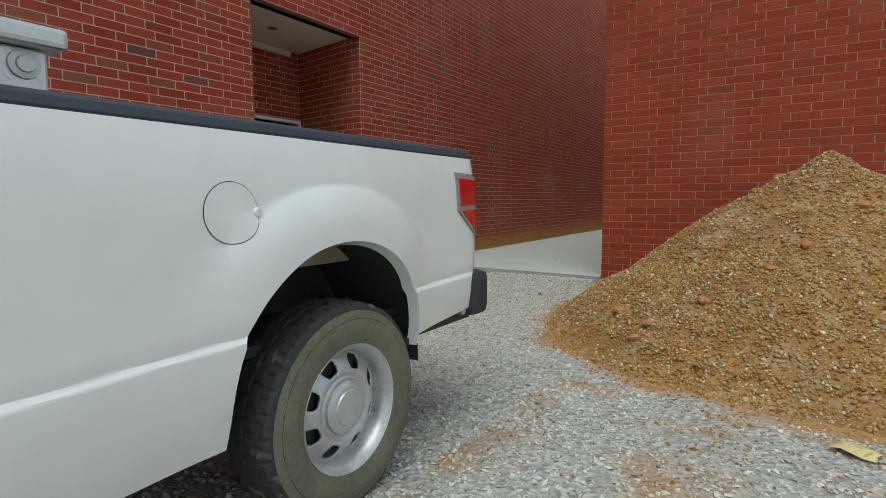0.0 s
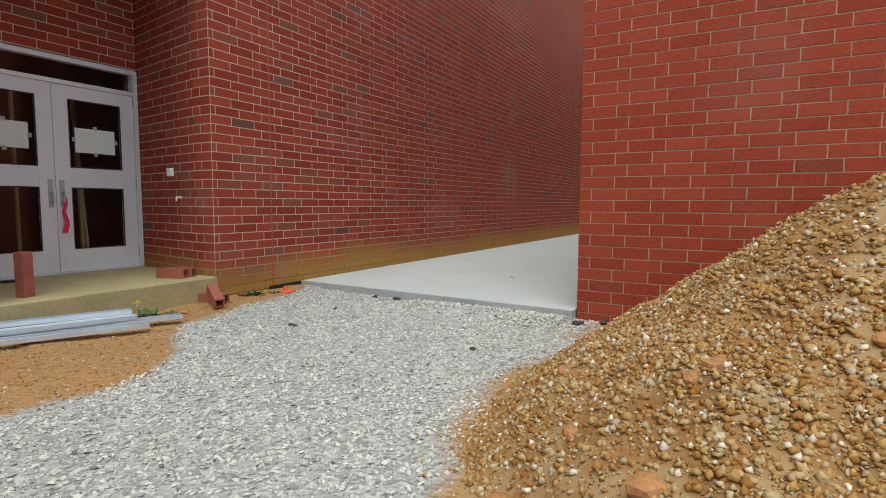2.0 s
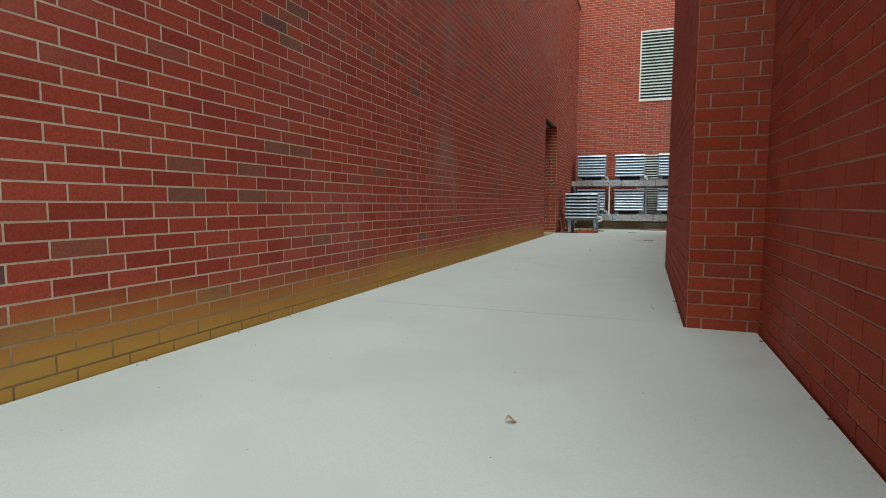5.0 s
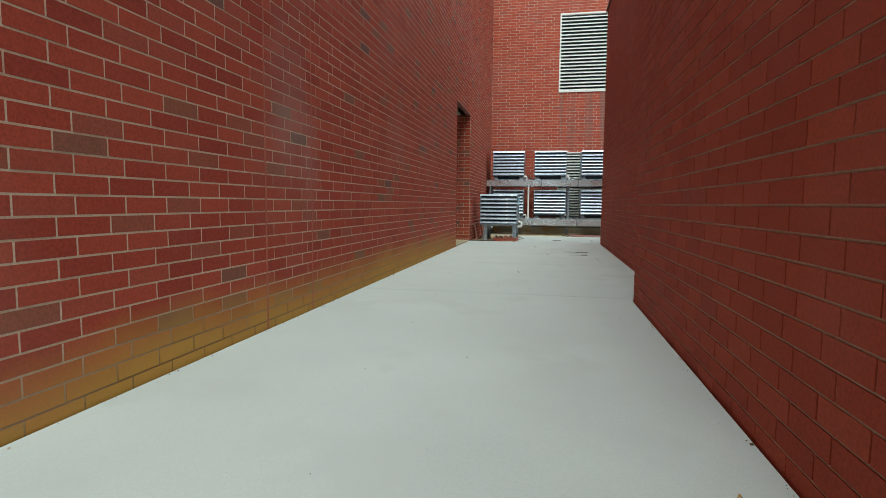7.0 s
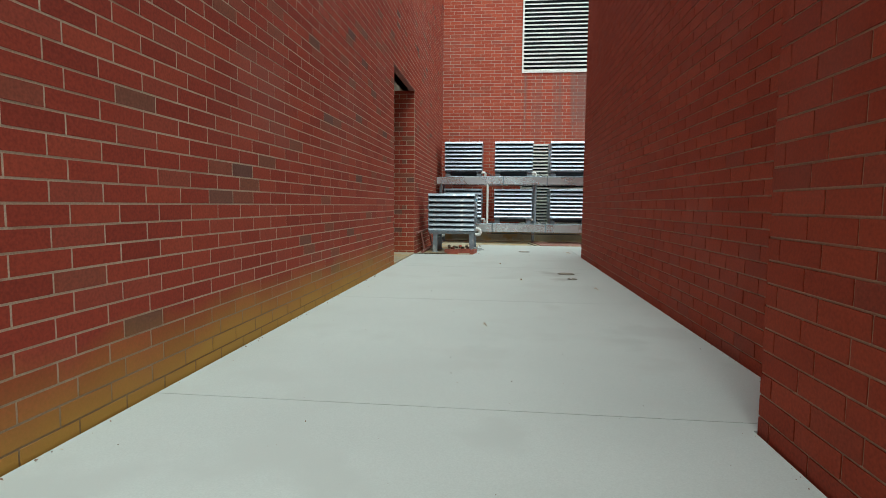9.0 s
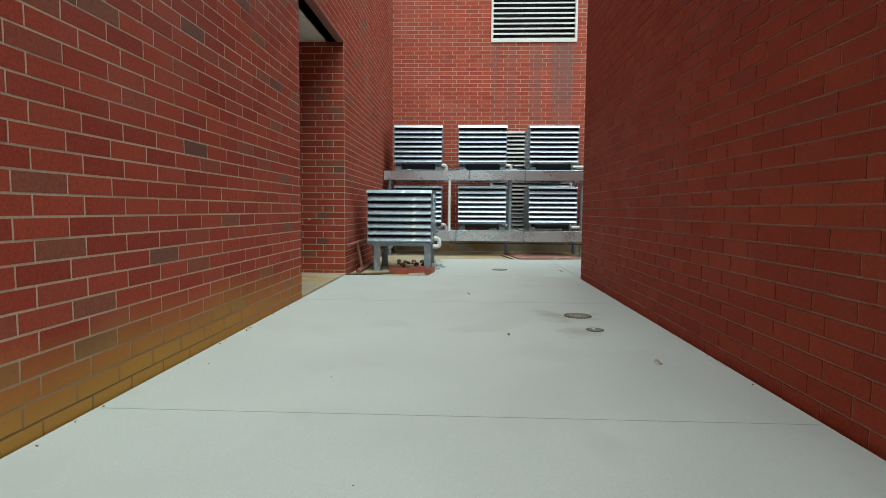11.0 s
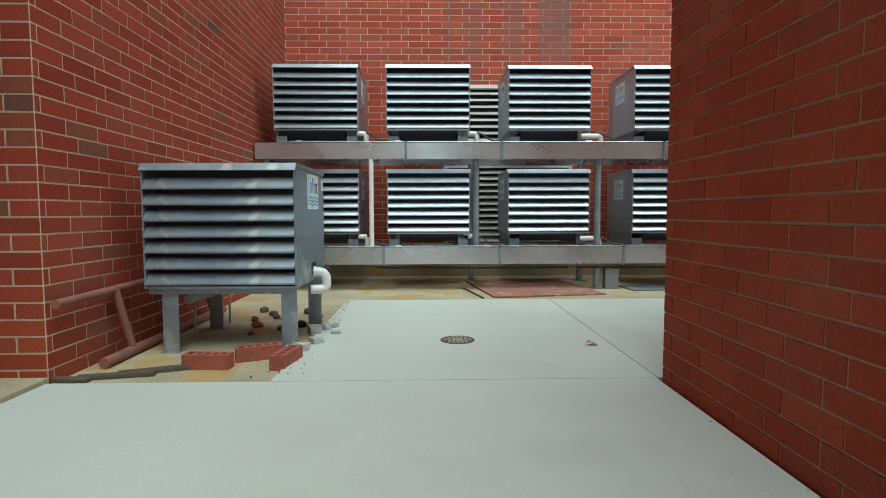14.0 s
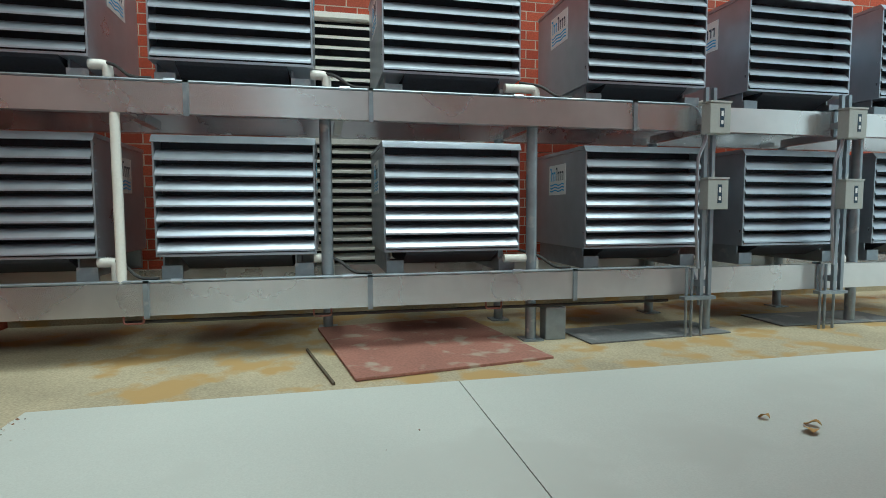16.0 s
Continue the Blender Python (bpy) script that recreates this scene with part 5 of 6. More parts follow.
def wheel(y, sign):
    cx = TX - 0.108 if sign > 0 else 2 * MID - TX + 0.108
    n = 192
    prof = [(RIMR - 0.005, 0.085), (RIMR + 0.012, 0.115), (RIMR + 0.06, 0.128), (RIMR + 0.11, 0.125), (WR - 0.022, 0.112), (WR - 0.004, 0.098), (WR, 0.062), (WR - 0.009, 0.058), (WR - 0.009, 0.048), (WR + 0.001, 0.044), (WR + 0.001, 0.010), (WR - 0.009, 0.006)]
    prof += [(r, -h) for r, h in prof[::-1]]
    vs = []
    for k, (r, h) in enumerate(prof):
        for j in range(n):
            q = r - (0.009 if (j + (k // 3) * 3) % 6 == 0 and WR - 0.006 < r else 0)
            q -= 0.006 if (j % 6 < 2 and abs(r - (WR - 0.022)) < 1e-6) else 0
            a = 2 * math.pi * (j + 0.8 * (abs(h) / 0.06)) / n
            vs.append((sign * h, q * math.cos(a), q * math.sin(a)))
    fs = [(i * n + j, i * n + (j + 1) % n, (i + 1) * n + (j + 1) % n, (i + 1) * n + j) for i in range(len(prof) - 1) for j in range(n)]
    w = Build().add(vs, fs).make("wheel", RUBBER, truck, "dusty black tyre on a silver steel wheel", m=pose(cx, y, WZ))
    Build().turned([(WR - 0.03, 0.1165), (RIMR + 0.10, 0.1275), (RIMR + 0.062, 0.130), (RIMR + 0.014, 0.118)], (0, 0, 0), "x", 64).make("sidewall", SIDEWALL, w, smooth=True) if sign > 0 else None
    # barrel and the pierced disc
    Build().turned([(RIMR, -0.10), (RIMR - 0.02, -0.02), (RIMR - 0.02, 0.07), (RIMR - 0.006, 0.105), (RIMR + 0.012, 0.120), (RIMR + 0.016, 0.112), (RIMR - 0.002, 0.098)] if sign > 0 else
                   [(RIMR, 0.10), (RIMR - 0.02, -0.07), (RIMR + 0.012, -0.120)], (0, 0, 0), "x", 64).make("rim", WHEEL, w, smooth=True)
    def dish(r):
        return 0.034 + 0.040 * smooth((0.222 - r) / 0.08) - 0.010 * smooth((0.14 - r) / 0.02) + 0.008 * smooth((0.118 - r) / 0.012)
    rings = [(0.226 - 0.122 * i / 26, dish(0.226 - 0.122 * i / 26)) for i in range(27)]
    m_ = 256
    vs = [(sign * h, r * math.cos(2 * math.pi * j / m_), r * math.sin(2 * math.pi * j / m_)) for r, h in rings for j in range(m_)]
    fs = []
    for i in range(26):
        for j in range(m_):
            c = ((j % 32) + 0.5 - 16) / 16 * math.pi / 8 * rings[i][0]
            if (abs(c) / (0.030 + 0.20 * (rings[i][0] - 0.16))) ** 3 + (abs(rings[i][0] - 0.176) / 0.029) ** 3 < 1: continue
            fs.append((i * m_ + j, i * m_ + (j + 1) % m_, (i + 1) * m_ + (j + 1) % m_, (i + 1) * m_ + j))
    disc = Build().add(vs, fs).make("disc", WHEEL, w, smooth=True)
    so = disc.modifiers.new("thick", "SOLIDIFY")
    so.thickness, so.offset = 0.012, 0
    Build().turned([(0.106, 0.070), (0.104, 0.088), (0.088, 0.098), (0.070, 0.098), (0.066, 0.104), (0.0, 0.108)] if sign > 0 else [(0.106, -0.07), (0.088, -0.098), (0.0, -0.108)], (0, 0, 0), "x", 48).make("hub_cap", WHEEL, w, smooth=True)
    Build().tube([(-0.02 * sign, 0, 0), (0.035 * sign, 0, 0)], 0.18, 32).make("brake_disc", PLASTIC, w)
    return w


for y in (WY, 1.6):
    for sign in (1, -1):
        wheel(y, sign)

# diamond plate tool box across the bed
tb = thing("truck_toolbox", "silver diamond plate tool box across the truck bed", "toolbox")
Build().box(2 * MID - TX + 0.10, TX - 0.15, 3.98 + 0.08, 4.35, 1.30, 1.625).make("chest", PLATE, tb, bevel=0.006)
Build().box(2 * MID - TX + 0.04, TX - 0.10, 4.055, 4.38, 1.627, 1.675).make("lid", PLATE, tb, bevel=0.012)
Build().turned([(0.035, 0.0), (0.033, 0.008), (0.02, 0.010), (0.018, 0.016), (0.0, 0.016)], (TX - 0.15, 4.30, 1.585), "x", 24).make("lock", CHROME, tb, "round push-button lock")
tr = Build()
for i in range(9):
    for j in range(5):
        y, z = 4.07 + i * 0.033, 1.50 + j * 0.026
        if math.hypot(y - 4.30, z - 1.585) > 0.045:
            a = 0.8 if (i + j) % 2 else -0.8
            tr.box(-0.001, 0.0015, -0.009, 0.009, -0.0025, 0.0025, pose(TX - 0.15, y, z) @ Matrix.Rotation(a, 4, "X"))
for i in range(60):
    for j in range(8):
        a = 45 if (i + j) % 2 else -45
        tr.box(-0.009, 0.009, -0.0025, 0.0025, -0.001, 0.0015, pose(TX - 0.14 - i * 0.03, 4.09 + j * 0.038, 1.675, 0, 0, a))
tr.make("tread_pattern", PLATE, tb)

# ---- double door in the recess ----
DY0, DY1, DZ0, DZ1 = 8.69, 10.54, 0.30, 2.64
fx = DEEP + 0.03
dr = thing("door_1", "grey aluminium glazed double door, closed, with taped notices", "door", at=(0, 0.03, 0.035))
dr["kind"] = "structure"
F = 0.05
fb = Build().box(fx - 0.10, fx, DY0, DY0 + F, DZ0, DZ1).box(fx - 0.10, fx, DY1 - F, DY1, DZ0, DZ1).box(fx - 0.10, fx, DY0 + F, DY1 - F, DZ1 - F, DZ1).box(fx - 0.10, fx, DY0 + F, DY1 - F, 2.345, 2.39)
fb.make("door_frame", ALU, dr, bevel=0.003)
Build().box(fx - 0.06, fx - 0.054, DY0 + F, DY1 - F, 2.39, DZ1 - F).make("transom_pane", GLASS, dr).visible_shadow = False
Build().box(fx - 0.10, fx + 0.02, DY0 + F, DY1 - F, DZ0, DZ0 + 0.012).make("threshold", ALU, dr)
midy = (DY0 + DY1) / 2
for s, (a, b_) in enumerate(((DY0 + F + 0.004, midy - 0.003), (midy + 0.003, DY1 - F - 0.004))):
    x0, x1, z0, z1 = fx - 0.07, fx - 0.022, DZ0 + 0.016, 2.342
    st = 0.15
    leaf = Build().box(x0, x1, a, a + st, z0, z1).box(x0, x1, b_ - st, b_, z0, z1).box(x0, x1, a + st, b_ - st, z0, z0 + 0.24).box(x0, x1, a + st, b_ - st, z1 - 0.14, z1).box(x0, x1, a + st, b_ - st, 1.24, 1.455)
    leaf = leaf.make("door_leaf", ALU, dr, bevel=0.003)
    for p, q in ((z0 + 0.24, 1.24), (1.455, z1 - 0.14)):
        Build().box(x0 + 0.02, x0 + 0.026, a + st, b_ - st, p, q).make("pane", GLASS, leaf).visible_shadow = False
        g_ = Build().box(x1 - 0.012, x1 - 0.004, a + st, a + st + 0.012, p, q).box(x1 - 0.012, x1 - 0.004, b_ - st - 0.012, b_ - st, p, q).box(x1 - 0.012, x1 - 0.004, a + st, b_ - st, p, p + 0.012).box(x1 - 0.012, x1 - 0.004, a + st, b_ - st, q - 0.012, q)
        g_.make("glazing_bead", PLASTIC, leaf)
    hy = b_ - 0.075 if s == 0 else a + 0.03
    h = Build().box(x1, x1 + 0.008, hy, hy + 0.05, 1.02, 1.32).make("handle_plate", GREYBOX, leaf, bevel=0.003)
    Build().tube(bend((x1 + 0.006, hy + 0.025, 1.07), (x1 + 0.05, hy + 0.025, 1.07), (x1 + 0.05, hy + 0.025, 1.18), (x1 + 0.006, hy + 0.025, 1.18), r=0.02), 0.010, 8).make("pull", GREYBOX, h, smooth=True)
    for z in (2.22, 1.25, 0.42):
        yy = a - 0.006 if s == 0 else b_ + 0.006
        Build().tube([(x1 + 0.008, yy, z), (x1 + 0.008, yy, z + 0.11)], 0.012, 10).make("hinge", GREYBOX, leaf)
    ny = (a + b_) / 2
    note = Build().box(x0 + 0.028, x0 + 0.030, ny - 0.215, ny + 0.215, 1.63, 1.90).make("notice", PAPER, m=pose(0, 0.03, 0.035))
    tagged(note, "blank white paper notice taped inside the door glass", "notice", "door notices")
    for y, z in ((ny, 1.91), (ny - 0.225, 1.77), (ny + 0.225, 1.77), (ny, 1.62)):
        Build().box(x0 + 0.031, x0 + 0.0325, y - 0.02, y + 0.02, z - 0.022, z + 0.022).make("tape", GREYBOX, note)
rib = Build().add([(fx + 0.03, midy + 0.055 + 0.012 * math.sin(i * 0.9) + dy, 1.14 - 0.033 * i) for i in range(13) for dy in (-0.014 - 0.0012 * i, 0.014 + 0.0012 * i)] , [(2 * i, 2 * i + 1, 2 * i + 3, 2 * i + 2) for i in range(12)])
ribbon = rib.make("pink_ribbon", PINK, m=pose(0, 0.03, 0.035))
so = ribbon.modifiers.new("thick", "SOLIDIFY")
so.thickness = 0.003
tagged(ribbon, "bright pink ribbon tied to the door handle", "ribbon")

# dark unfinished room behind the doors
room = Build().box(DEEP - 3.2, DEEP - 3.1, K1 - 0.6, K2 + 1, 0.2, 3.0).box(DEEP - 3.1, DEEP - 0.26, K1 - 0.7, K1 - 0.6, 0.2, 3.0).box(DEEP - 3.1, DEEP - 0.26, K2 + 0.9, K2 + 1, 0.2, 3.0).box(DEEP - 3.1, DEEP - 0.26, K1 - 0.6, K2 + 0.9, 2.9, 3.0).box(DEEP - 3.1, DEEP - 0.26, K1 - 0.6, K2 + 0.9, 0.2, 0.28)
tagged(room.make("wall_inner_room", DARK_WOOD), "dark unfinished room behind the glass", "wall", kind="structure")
for y, lean in ((8.86, 0), (9.10, 2), (9.22, 4), (9.42, 0), (9.83, 0), (10.06, 1), (10.12, 3)):
    o = Build().box(-0.02, 0.02, -0.014, 0.014, 0.0, 2.0).make("wall_stud", WOOD, m=pose(DEEP - 0.34, y, 0.283, lean, 0, 0))
    tagged(o, "bare timber stud standing behind the door glass", "stud", "studs behind the door")

# second, glazed door in the far recess
d2 = thing("door_2", "grey steel glazed door with a transom in the far recess, closed", "door")
d2["kind"] = "structure"
y0, y1, z0, gx = 27.65, 28.60, OLD + 0.042, DEEP2 + 0.02
Build().box(gx - 0.1, gx, y0, y0 + 0.05, z0, 2.46).box(gx - 0.1, gx, y1 - 0.05, y1, z0, 2.46).box(gx - 0.1, gx, y0 + 0.05, y1 - 0.05, 2.41, 2.46).box(gx - 0.1, gx, y0 + 0.05, y1 - 0.05, 2.155, 2.20).make("door_frame", ALU, d2, bevel=0.003)
Build().box(gx - 0.06, gx - 0.054, y0 + 0.05, y1 - 0.05, 2.20, 2.41).make("transom_pane", GLASS, d2).visible_shadow = False
a, b_, x0, x1 = y0 + 0.054, y1 - 0.054, gx - 0.065, gx - 0.02
l2 = Build().box(x0, x1, a, a + 0.13, z0 + 0.006, 2.15).box(x0, x1, b_ - 0.13, b_, z0 + 0.006, 2.15).box(x0, x1, a + 0.13, b_ - 0.13, z0 + 0.006, 0.50).box(x0, x1, a + 0.13, b_ - 0.13, 1.12, 1.34).box(x0, x1, a + 0.13, b_ - 0.13, 2.02, 2.15).make("door_leaf", ALU, d2, bevel=0.003)
for p, q in ((0.50, 1.12), (1.34, 2.02)):
    Build().box(x0 + 0.02, x0 + 0.026, a + 0.13, b_ - 0.13, p, q).make("pane", GLASS, l2).visible_shadow = False
    Build().box(x1 - 0.004, x1 + 0.004, b_ - 0.142, b_ - 0.128, p, q).box(x1 - 0.004, x1 + 0.004, a + 0.128, a + 0.142, p, q).box(x1 - 0.004, x1 + 0.004, a + 0.142, b_ - 0.142, p - 0.002, p + 0.012).box(x1 - 0.004, x1 + 0.004, a + 0.142, b_ - 0.142, q - 0.012, q + 0.002).make("glazing_bead", LABEL, l2)
Build().box(x1, x1 + 0.03, b_ - 0.055, b_ - 0.02, 1.16, 1.24).make("latch", GREYBOX, l2, bevel=0.004)
for z in (2.05, 0.28):
    Build().tube([(x1 + 0.008, b_ + 0.006, z), (x1 + 0.008, b_ + 0.006, z + 0.1)], 0.012, 10).make("hinge", GREYBOX, l2)
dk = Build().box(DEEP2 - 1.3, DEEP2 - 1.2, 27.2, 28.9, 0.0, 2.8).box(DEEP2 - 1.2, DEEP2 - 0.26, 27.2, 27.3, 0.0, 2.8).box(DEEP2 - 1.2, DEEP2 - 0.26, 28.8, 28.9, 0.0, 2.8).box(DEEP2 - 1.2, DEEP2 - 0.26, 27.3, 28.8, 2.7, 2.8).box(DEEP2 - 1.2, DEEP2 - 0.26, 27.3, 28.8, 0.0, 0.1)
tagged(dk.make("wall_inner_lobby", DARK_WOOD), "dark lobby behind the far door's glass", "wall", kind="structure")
tagged(Build().box(-0.09, 0.09, -0.03, 0.03, 0, 0.05).make("wood_block", WOOD, bevel=0.004, m=pose(-7.98, 28.55, OLD + 0.041, 0, 0, 4)), "short pale timber block on the recess floor", "timber")

# fittings on the brick
sw = Build().box(-7.875, -7.795, 10.415, 10.462, 1.41, 1.50).make("switch_plate", LABEL, bevel=0.006)
tagged(sw, "pale surface-mounted switch box on the brick return", "switch box")
tagged(Build().tube([(-7.63, 10.36, 1.17), (-7.63, 10.435, 1.17)], 0.012, 8).tube([(-7.63, 10.36, 1.17), (-7.615, 10.35, 1.13)], 0.008, 6).make("hose_stub", WHITE_PVC), "small white pipe stub in the brick", "pipe stub")
tagged(Build().tube([(-7.56, 28.63, 0.965), (-7.56, 28.685, 0.965)], 0.014, 10).tube([(-7.56, 28.635, 0.965), (-7.54, 28.625, 0.97)], 0.010, 8).make("hose_stub", GREYBOX), "small metal pipe stub in the brick", "pipe stub")
lf = thing("recessed_light", "dark round recessed lamp in the soffit, unlit", "ceiling light", at=(-7.85, 9.35, HEAD1))
Build().turned([(0.0, -0.001), (0.07, -0.001), (0.075, -0.012), (0.095, -0.012), (0.10, 0.0)], (0, 0, 0), "z", 28).make("trim_ring", GREYBOX, lf, smooth=True)
Build().turned([(0.0, -0.004), (0.068, -0.004)], (0, 0, 0), "z", 24).make("bulb_well", BLACK, lf)
for y in (11.165, 17.94, 18.765):
    tagged(Build().box(LEFT + 0.002, LEFT + 0.0055, y - 0.008, y + 0.008, 0.1, HIGH).make("control_joint", JOINT_PAINT), "narrow sealed control joint in the brick wall", "trim", kind="structure")

# ---- clutter by the step ----
def stud_channel(x, y, z, a, length, w=0.09, tilt=0.0, name="metal_stud"):
    h = 0.035
    b = Build().box(-length / 2, length / 2, -w / 2, w / 2, 0, 0.002).box(-length / 2, length / 2, -w / 2, -w / 2 + 0.002, 0.002, h).box(-length / 2, length / 2, w / 2 - 0.002, w / 2, 0.002, h)
    b.box(-length / 2, length / 2, -w / 2 + 0.002, -w / 2 + 0.010, h - 0.002, h).box(-length / 2, length / 2, w / 2 - 0.010, w / 2 - 0.002, h - 0.002, h)
    o = b.make(name, STUD, m=pose(x, y, z, tilt, 0.0, a))
    return tagged(o, "long galvanised steel stud lying on the clay", "metal stud", "stacked metal studs")


for k, (x, y, z, a, l, t) in enumerate(((-6.97, 8.16, 0.115, 70, 2.2, 0), (-6.80, 8.46, 0.115, 69, 2.3, 0), (-6.92, 8.08, 0.152, 70, 2.4, 180), (-6.98, 8.24, 0.19, 69, 2.1, 0), (-6.75, 8.18, 0.112, 67, 2.2, 4))):
    stud_channel(x, y, z + (0.036 if t == 180 else 0), a, l, tilt=t)


def hollow_brick(x, y, z, a, rx=0, ry=0):
    L, S, T = 0.29, 0.092, 0.014
    b = Build().box(-L / 2, L / 2, -S / 2, -S / 2 + T, 0, S).box(-L / 2, L / 2, S / 2 - T, S / 2, 0, S).box(-L / 2, L / 2, -S / 2 + T, S / 2 - T, 0, T).box(-L / 2, L / 2, -S / 2 + T, S / 2 - T, S - T, S)
    b.box(-0.01, 0.0, -S / 2 + T, S / 2 - T, T, S - T)
    o = b.make("hollow_brick", BRICK_LOOSE, m=pose(x, y, z, rx, ry, a))
    return tagged(o, "red hollow brick tube lying by the doorstep", "brick", "loose hollow bricks")


for x, y, z, a, rx, ry in ((-7.30, 10.06, 0.337, 26, 0, 0), (-7.33, 10.17, 0.337, 29, 0, 0), (-6.84, 10.20, 0.10, 18, 0, 0), (-6.68, 10.09, 0.16, -22, 0, 24)):
    hollow_brick(x, y, z, a, rx, ry)
post = Build().box(-0.045, 0.045, -0.045, 0.045, 0, 0.37).make("upright_brick", BRICK_LOOSE, bevel=0.004, m=pose(-7.28, 8.75, 0.336, 0, 0, 20))
tagged(post, "red brick stood on end on the doorstep", "brick", "loose hollow bricks")
tagged(Build().box(-0.16, 0.16, -0.03, 0.03, 0, 0.02).make("black_bracket", BLACK, bevel=0.005, m=pose(-8.35, 8.95, 0.337, 0, 0, 80)), "flat black metal piece by the door", "bracket")
cn = Build().turned([(0.05, 0.0), (0.055, 0.008), (0.03, 0.02), (0.018, 0.07), (0.0, 0.075)], (0, 0, 0), "z", 16).add([(-0.07, -0.03, 0.004), (0.08, -0.05, 0.012), (0.09, 0.04, 0.004), (-0.05, 0.06, 0.02)], [(0, 1, 2, 3)])
tagged(cn.make("orange_marker", ORANGE, m=pose(-6.78, 11.12, 0.085, 8, 0, 30)), "crumpled bright orange plastic marker on gravel", "marker")
cp = Build().turned([(0.0, 0.0), (0.075, 0.0), (0.07, 0.012), (0.032, 0.022), (0.028, 0.07), (0.036, 0.075), (0.034, 0.09), (0.0, 0.09)], (0, 0, 0), "z", 20)
tagged(cp.make("clay_cap", TERRA, smooth=True, m=pose(-3.12, 11.42, 0.07, 6, 4, 0) @ Matrix.Scale(0.5, 4)), "pink plastic pipe cap lying at the wall foot", "pipe cap")
pp = Build().add([(-0.13 + 0.065 * i, -0.09 + 0.06 * j + 0.01 * math.sin(i * 2 + j), 0.012 + 0.014 * math.sin(i * 1.3 + j * 2)) for j in range(4) for i in range(5)], [(j * 5 + i, j * 5 + i + 1, j * 5 + i + 6, j * 5 + i + 5) for j in range(3) for i in range(4)])
pap = pp.make("paper_scrap", YELLOW_PAPER, smooth=True, m=pose(-0.90, 6.82, GROUND + 0.02, 0, 0, -20) @ Matrix.Scale(0.7, 4))
so = pap.modifiers.new("thick", "SOLIDIFY")
so.thickness = 0.002
tagged(pap, "crumpled yellowed paper scrap on the gravel", "paper")


def weed(x, y, z, n, s, seed):
    rng = random.Random(seed)
    t = thing("weed", "small green weed growing at the wall foot", "plant", "weeds", (x, y, z))
    b = Build()
    for i in range(n):
        a, l, up = rng.uniform(0, 6.28), s * rng.uniform(0.5, 1.2), rng.uniform(0.2, 1.2)
        d, c = Vector((math.cos(a), math.sin(a), up)).normalized(), Vector((-math.sin(a), math.cos(a), 0))
        base = Vector((rng.gauss(0, s * 0.3), rng.gauss(0, s * 0.3), 0.0))
        w = l * rng.uniform(0.1, 0.22)
        b.add([base, base + d * l * 0.5 + c * w, base + d * l - Vector((0, 0, 0.2 * l)), base + d * l * 0.5 - c * w], [(0, 1, 2, 3)])
    b.make("foliage", LEAF, t)
    if seed == 2:
        for i in range(7):
            o = Build().turned([(0.0, 0.006), (0.009, 0.004), (0.011, 0.0), (0.0, -0.003)], (rng.gauss(0, 0.05), rng.gauss(0, 0.05), s * rng.uniform(0.8, 1.2)), "z", 8)
            o.make("flower", PETAL, t, "tiny yellow flower")
    return t


for k, (x, y, n, s) in enumerate(((-6.85, 10.72, 60, 0.10), (-6.80, 10.95, 30, 0.07), (-6.76, 9.42, 70, 0.14), (-6.72, 9.65, 40, 0.09), (-6.90, 10.58, 24, 0.07))):
    weed(x, y, ground_height(x, y) - 0.01, n, s, k)
for k, (x, y, z, r, m_, lb) in enumerate(((-5.75, 11.46, 0.06, 0.05, ASPHALT, "black asphalt lump on the gravel"), (-5.48, 11.49, 0.06, 0.05, ASPHALT, "black asphalt lump on the gravel"), (-5.80, 11.25, 0.05, 0.035, ASPHALT, "black asphalt lump on the gravel"),
                                          (-3.42, 11.33, 0.05, 0.07, ASPHALT, "black asphalt slab at the wall foot"), (-5.72, 10.76, 0.05, 0.03, ASPHALT, "black asphalt lump on the gravel"), (-5.54, 10.0, 0.05, 0.045, ASPHALT, "black asphalt lump on the gravel"),
                                          (-5.28, 10.53, 0.05, 0.035, ASPHALT, "black asphalt lump on the gravel"), (-3.22, 11.46, 0.06, 0.05, ASPHALT, "black asphalt lump at the wall foot"), (-3.85, 10.1, 0.05, 0.04, ASPHALT, "black asphalt lump on the gravel"))):
    rubble(x, y, z, r * 0.85, m_, 60 + k, lb, "asphalt lump", "asphalt lumps", 0.32)
CLOD = shade("clay_clod", (0.40, 0.19, 0.07), vary=0.3, fine=60, coarse=8, bump=0.7)
rng = random.Random(11)
for k in range(110):
    x, y = -0.95 - abs(rng.gauss(0, 1.1)) + (0.8 if k % 3 == 0 else 0), rng.uniform(7.0, 11.0)
    h = heap(x, y)
    if h > 0.02:
        rubble(x, y, GROUND + h - 0.02, rng.uniform(0.015, 0.06), CLOD, 100 + k, "lump of dry orange clay on the heap" , "clod", "lumps on the heap", 0.6)

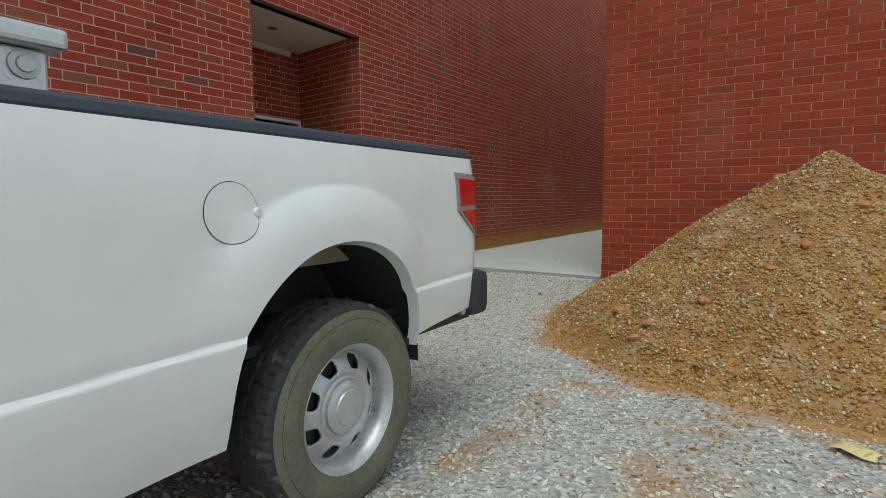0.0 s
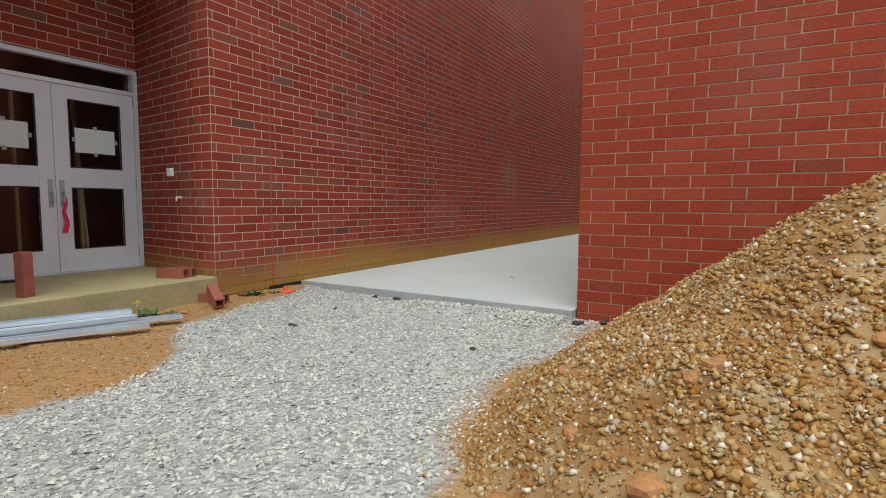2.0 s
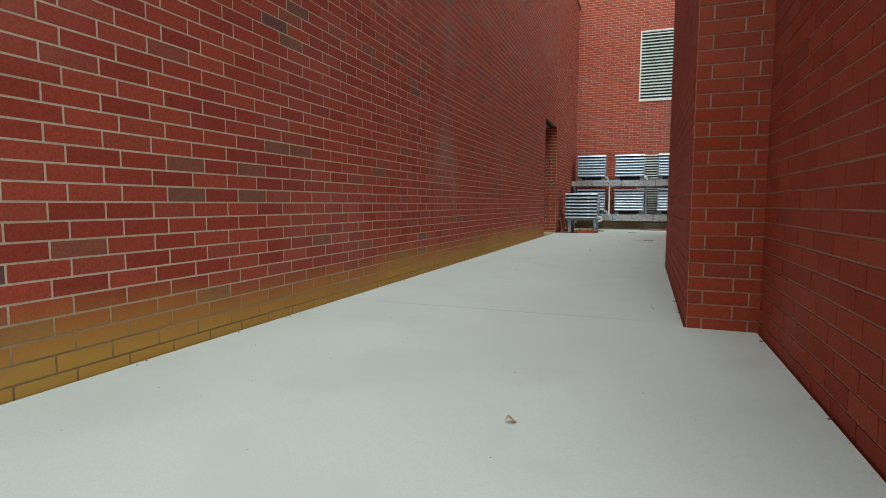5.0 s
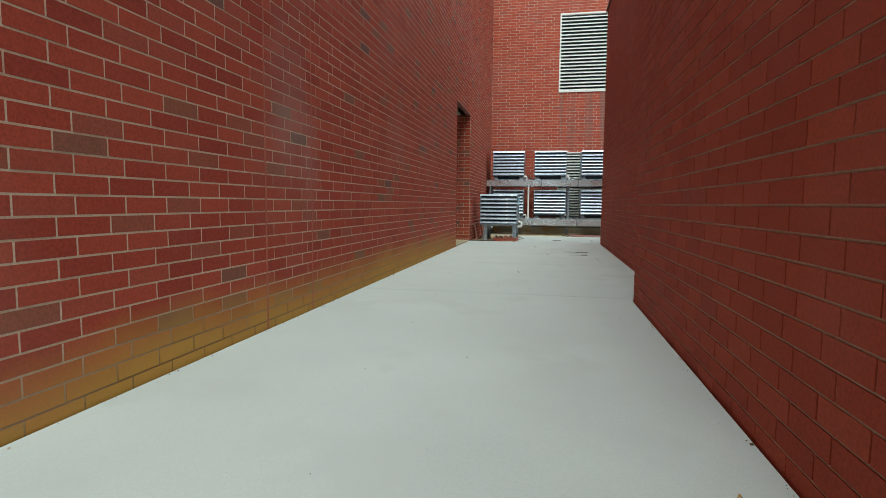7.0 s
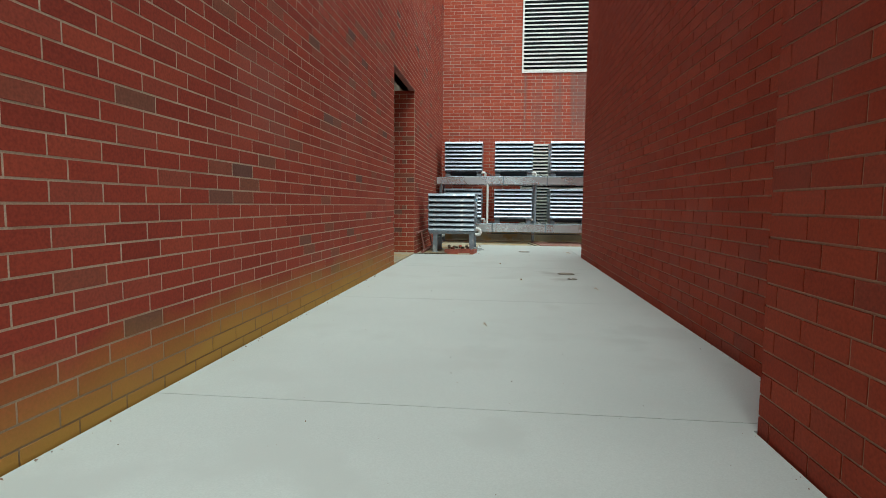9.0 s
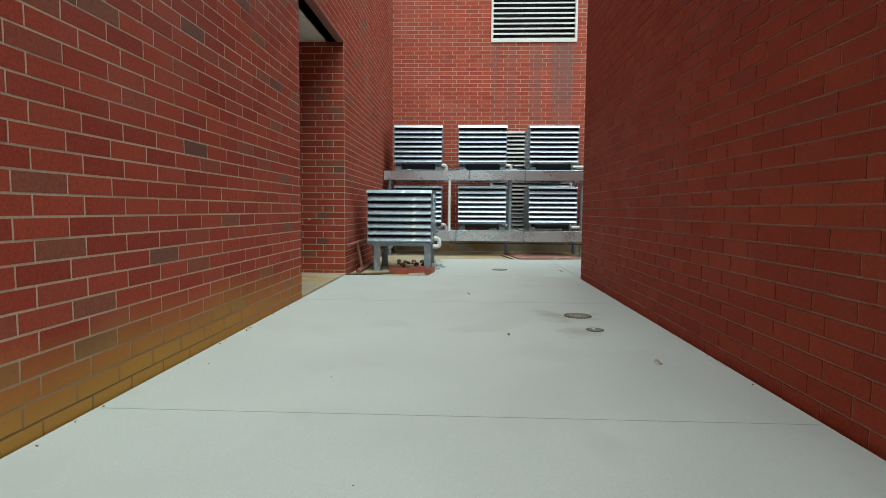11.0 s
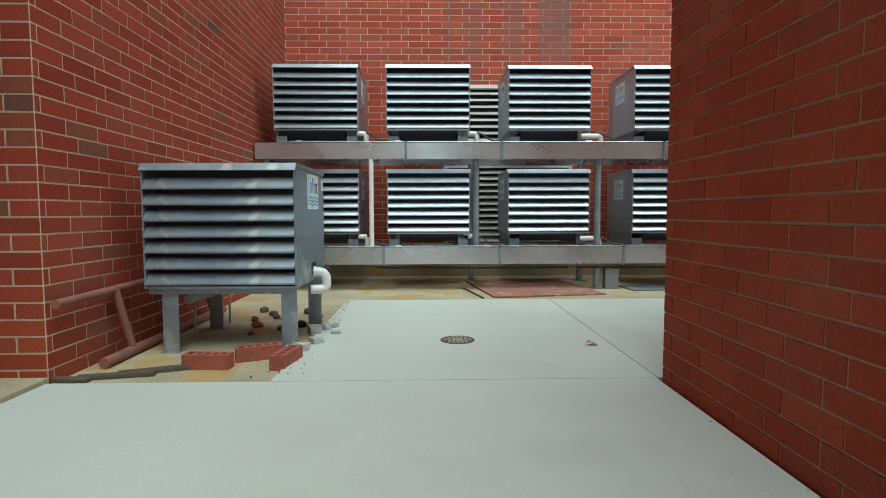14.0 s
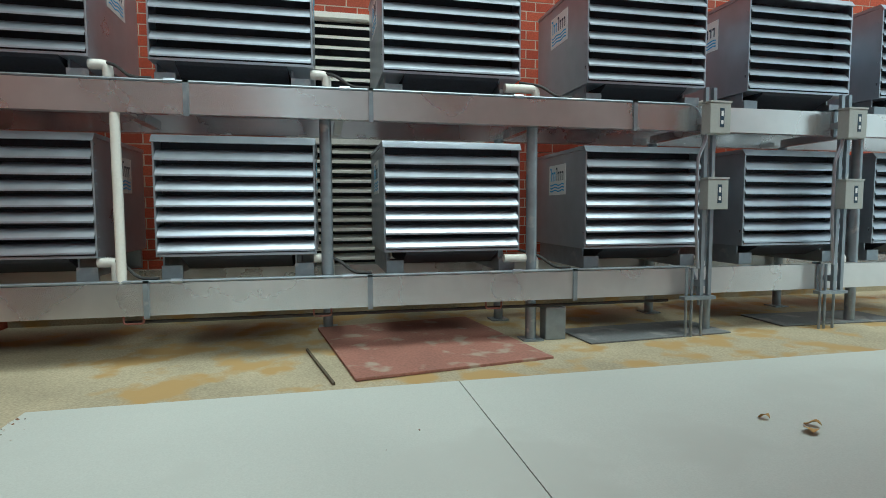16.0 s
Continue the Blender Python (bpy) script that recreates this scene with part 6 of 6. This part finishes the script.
# crumbled concrete spilt along the slab edge
sx = [-5.3 + 0.035 * i for i in range(51)]
sy = [10.98 + 0.035 * i for i in range(16)]
sv = []
for y in sy:
    for x in sx:
        fall = smooth((y - 11.0 - 0.12 * noise.noise((x * 1.5, 0, 4))) / 0.3) * smooth((x + 5.3) / 0.3) * smooth((-3.52 - x) / 0.2)
        sv.append((x, y, ground_height(x, y) - 0.015 + fall * (0.04 + 0.045 * noise.noise((x * 6, y * 6, 2)) + 0.02 * noise.noise((x * 20, y * 20, 2)))))
sb = Build().add(sv, [(j * 51 + i, j * 51 + i + 1, (j + 1) * 51 + i + 1, (j + 1) * 51 + i) for j in range(15) for i in range(50)])
tagged(sb.make("concrete_spill", CONCRETE_EDGE), "rough crumbled concrete spilt along the slab edge", "concrete")

# ---- loose stone ----
def scatter(name, spots, material, label, seed, rounded=False):
    """Many small angular stones as one mesh: spots of (x, y, z, size)."""
    r = np.random.RandomState(seed)
    base = np.array([(0, 0, 1), (1, 0, 0), (0, 1, 0), (-1, 0, 0), (0, -1, 0), (0, 0, -1)], float)
    tri = np.array([(0, 1, 2), (0, 2, 3), (0, 3, 4), (0, 4, 1), (5, 2, 1), (5, 3, 2), (5, 4, 3), (5, 1, 4)])
    n = len(spots)
    s = np.array(spots)
    v = np.repeat(base[None], n, 0) * r.uniform(0.6, 1.3, (n, 6, 1))
    v += r.uniform(-0.25, 0.25, (n, 6, 3)) * (0.7 if rounded else 1)
    v *= np.stack([r.uniform(0.6, 1.5, n), r.uniform(0.6, 1.2, n), r.uniform(0.4, 0.9, n) + (0.15 if rounded else 0)], 1)[:, None]
    a, t = r.uniform(0, 6.28, n), r.uniform(-0.6, 0.6, n)
    ca, sa, ct, st = np.cos(a)[:, None], np.sin(a)[:, None], np.cos(t)[:, None], np.sin(t)[:, None]
    x, y, z = v[..., 0], v[..., 1], v[..., 2]
    x, z = x * ct - z * st, x * st + z * ct
    v = np.stack([x * ca - y * sa, x * sa + y * ca, z], -1) * s[:, 3][:, None, None] + s[:, None, :3]
    f = (tri[None] + (np.arange(n) * 6)[:, None, None]).reshape(-1, 3)
    me = bpy.data.meshes.new(name)
    me.from_pydata(v.reshape(-1, 3).tolist(), [], f.tolist())
    me.materials.append(material)
    if rounded: me.shade_smooth()
    ob = new(name, me)
    return tagged(ob, label, "gravel", kind="stuff")


rng = random.Random(2)
grey, brown = [], []
for i in range(130000):
    x, y = rng.uniform(-7.0, 0.9), rng.uniform(4.6, 11.6)
    if heap(x, y) > 0.02: continue
    near = max(0.0, 1 - math.hypot(x + 3.2, y - 8.6) / 4.5)
    if rng.random() > (0.35 if x > -5 else 0.6) + 0.65 * near: continue
    c = clay_at(x, y) + 0.5 * noise.noise((x * 1.7, y * 1.7, 0)) + rng.uniform(-0.15, 0.15)
    z = ground_height(x, y)
    size = 0.007 + 0.0125 * rng.random() ** 1.5
    if c > 0.45:
        if rng.random() < (0.3 if x < -5 else 0.6): brown.append((x, y, z + size * 0.1, size * 0.7))
    else:
        grey.append((x, y, z + size * 0.2, size * 0.85))
for i in range(2600):
    x, y = rng.uniform(-5.2, -3.55), rng.uniform(11.02, 11.48)
    size = 0.006 + 0.014 * rng.random() ** 2
    grey.append((x, y, GROUND + 0.035 * smooth((y - 11.02) / 0.3) + size * 0.3, size))
on_heap = []
for i in range(270000):
    x, y = rng.uniform(-3.9, 1.6), rng.uniform(6.2, 11.5)
    h = heap(x, y)
    if h < 0.0: continue
    band = noise.noise((x * 0.9 + y * 0.4, y * 0.8, 7.0))
    if rng.random() > 0.55 + 1.2 * band + (0.2 if x > -1.6 else 0): continue
    size = 0.0045 + 0.015 * rng.random() ** 3
    on_heap.append((x, y, GROUND + h + size * 0.15, size))
crumbs = []
for x0, y0, y1, sgn in ((LEFT, 11.7, 26.5, 1), (PIER, 15.45, 19.95, -1), (BACK, 20.1, 28.5, -1), (SIDE, 11.7, 15.3, -1)):
    y = y0
    while y < y1:
        y += rng.expovariate(14.0) if noise.noise((y * 0.9, x0, 0)) > -0.1 else 0.25
        size = 0.0025 + 0.008 * rng.random() ** 3
        crumbs.append((x0 + sgn * (0.03 + abs(rng.gauss(0, 0.018))), min(y, y1), SLAB + size * 0.4, size))
for k in range(260):
    x, y = rng.uniform(LEFT + 0.1, BACK - 0.1), rng.uniform(12.0, 31.3)
    if y < 20 and x > PIER - 0.05 or (x < -5.85 and y > 28.6): continue
    size = 0.002 + 0.004 * rng.random() ** 3
    crumbs.append((x, y, SLAB + size * 0.3, size))
for k in range(500):
    x, y = -5.80 + rng.gauss(0, 0.06), rng.uniform(28.75, 31.4)
    size = 0.002 + 0.008 * rng.random() ** 3
    crumbs.append((x, y, (SLAB if x > -5.78 else OLD) + size * 0.3, size))
scatter("mortar_crumbs", crumbs, CRUMB, "small mortar and brick crumbs along wall feet", 6)
scatter("gravel", grey, STONES, "loose crushed grey stone over the yard", 1)
scatter("gravel", brown, EARTH_STONES, "brown pebbles in washed-out clay", 2, True)
scatter("gravel", on_heap, EARTH_STONES, "mixed river pebbles over the earth heap", 3, True)

# ---- the bricks of the walls ----
for task in BRICK_TASKS:
    lay(*task)
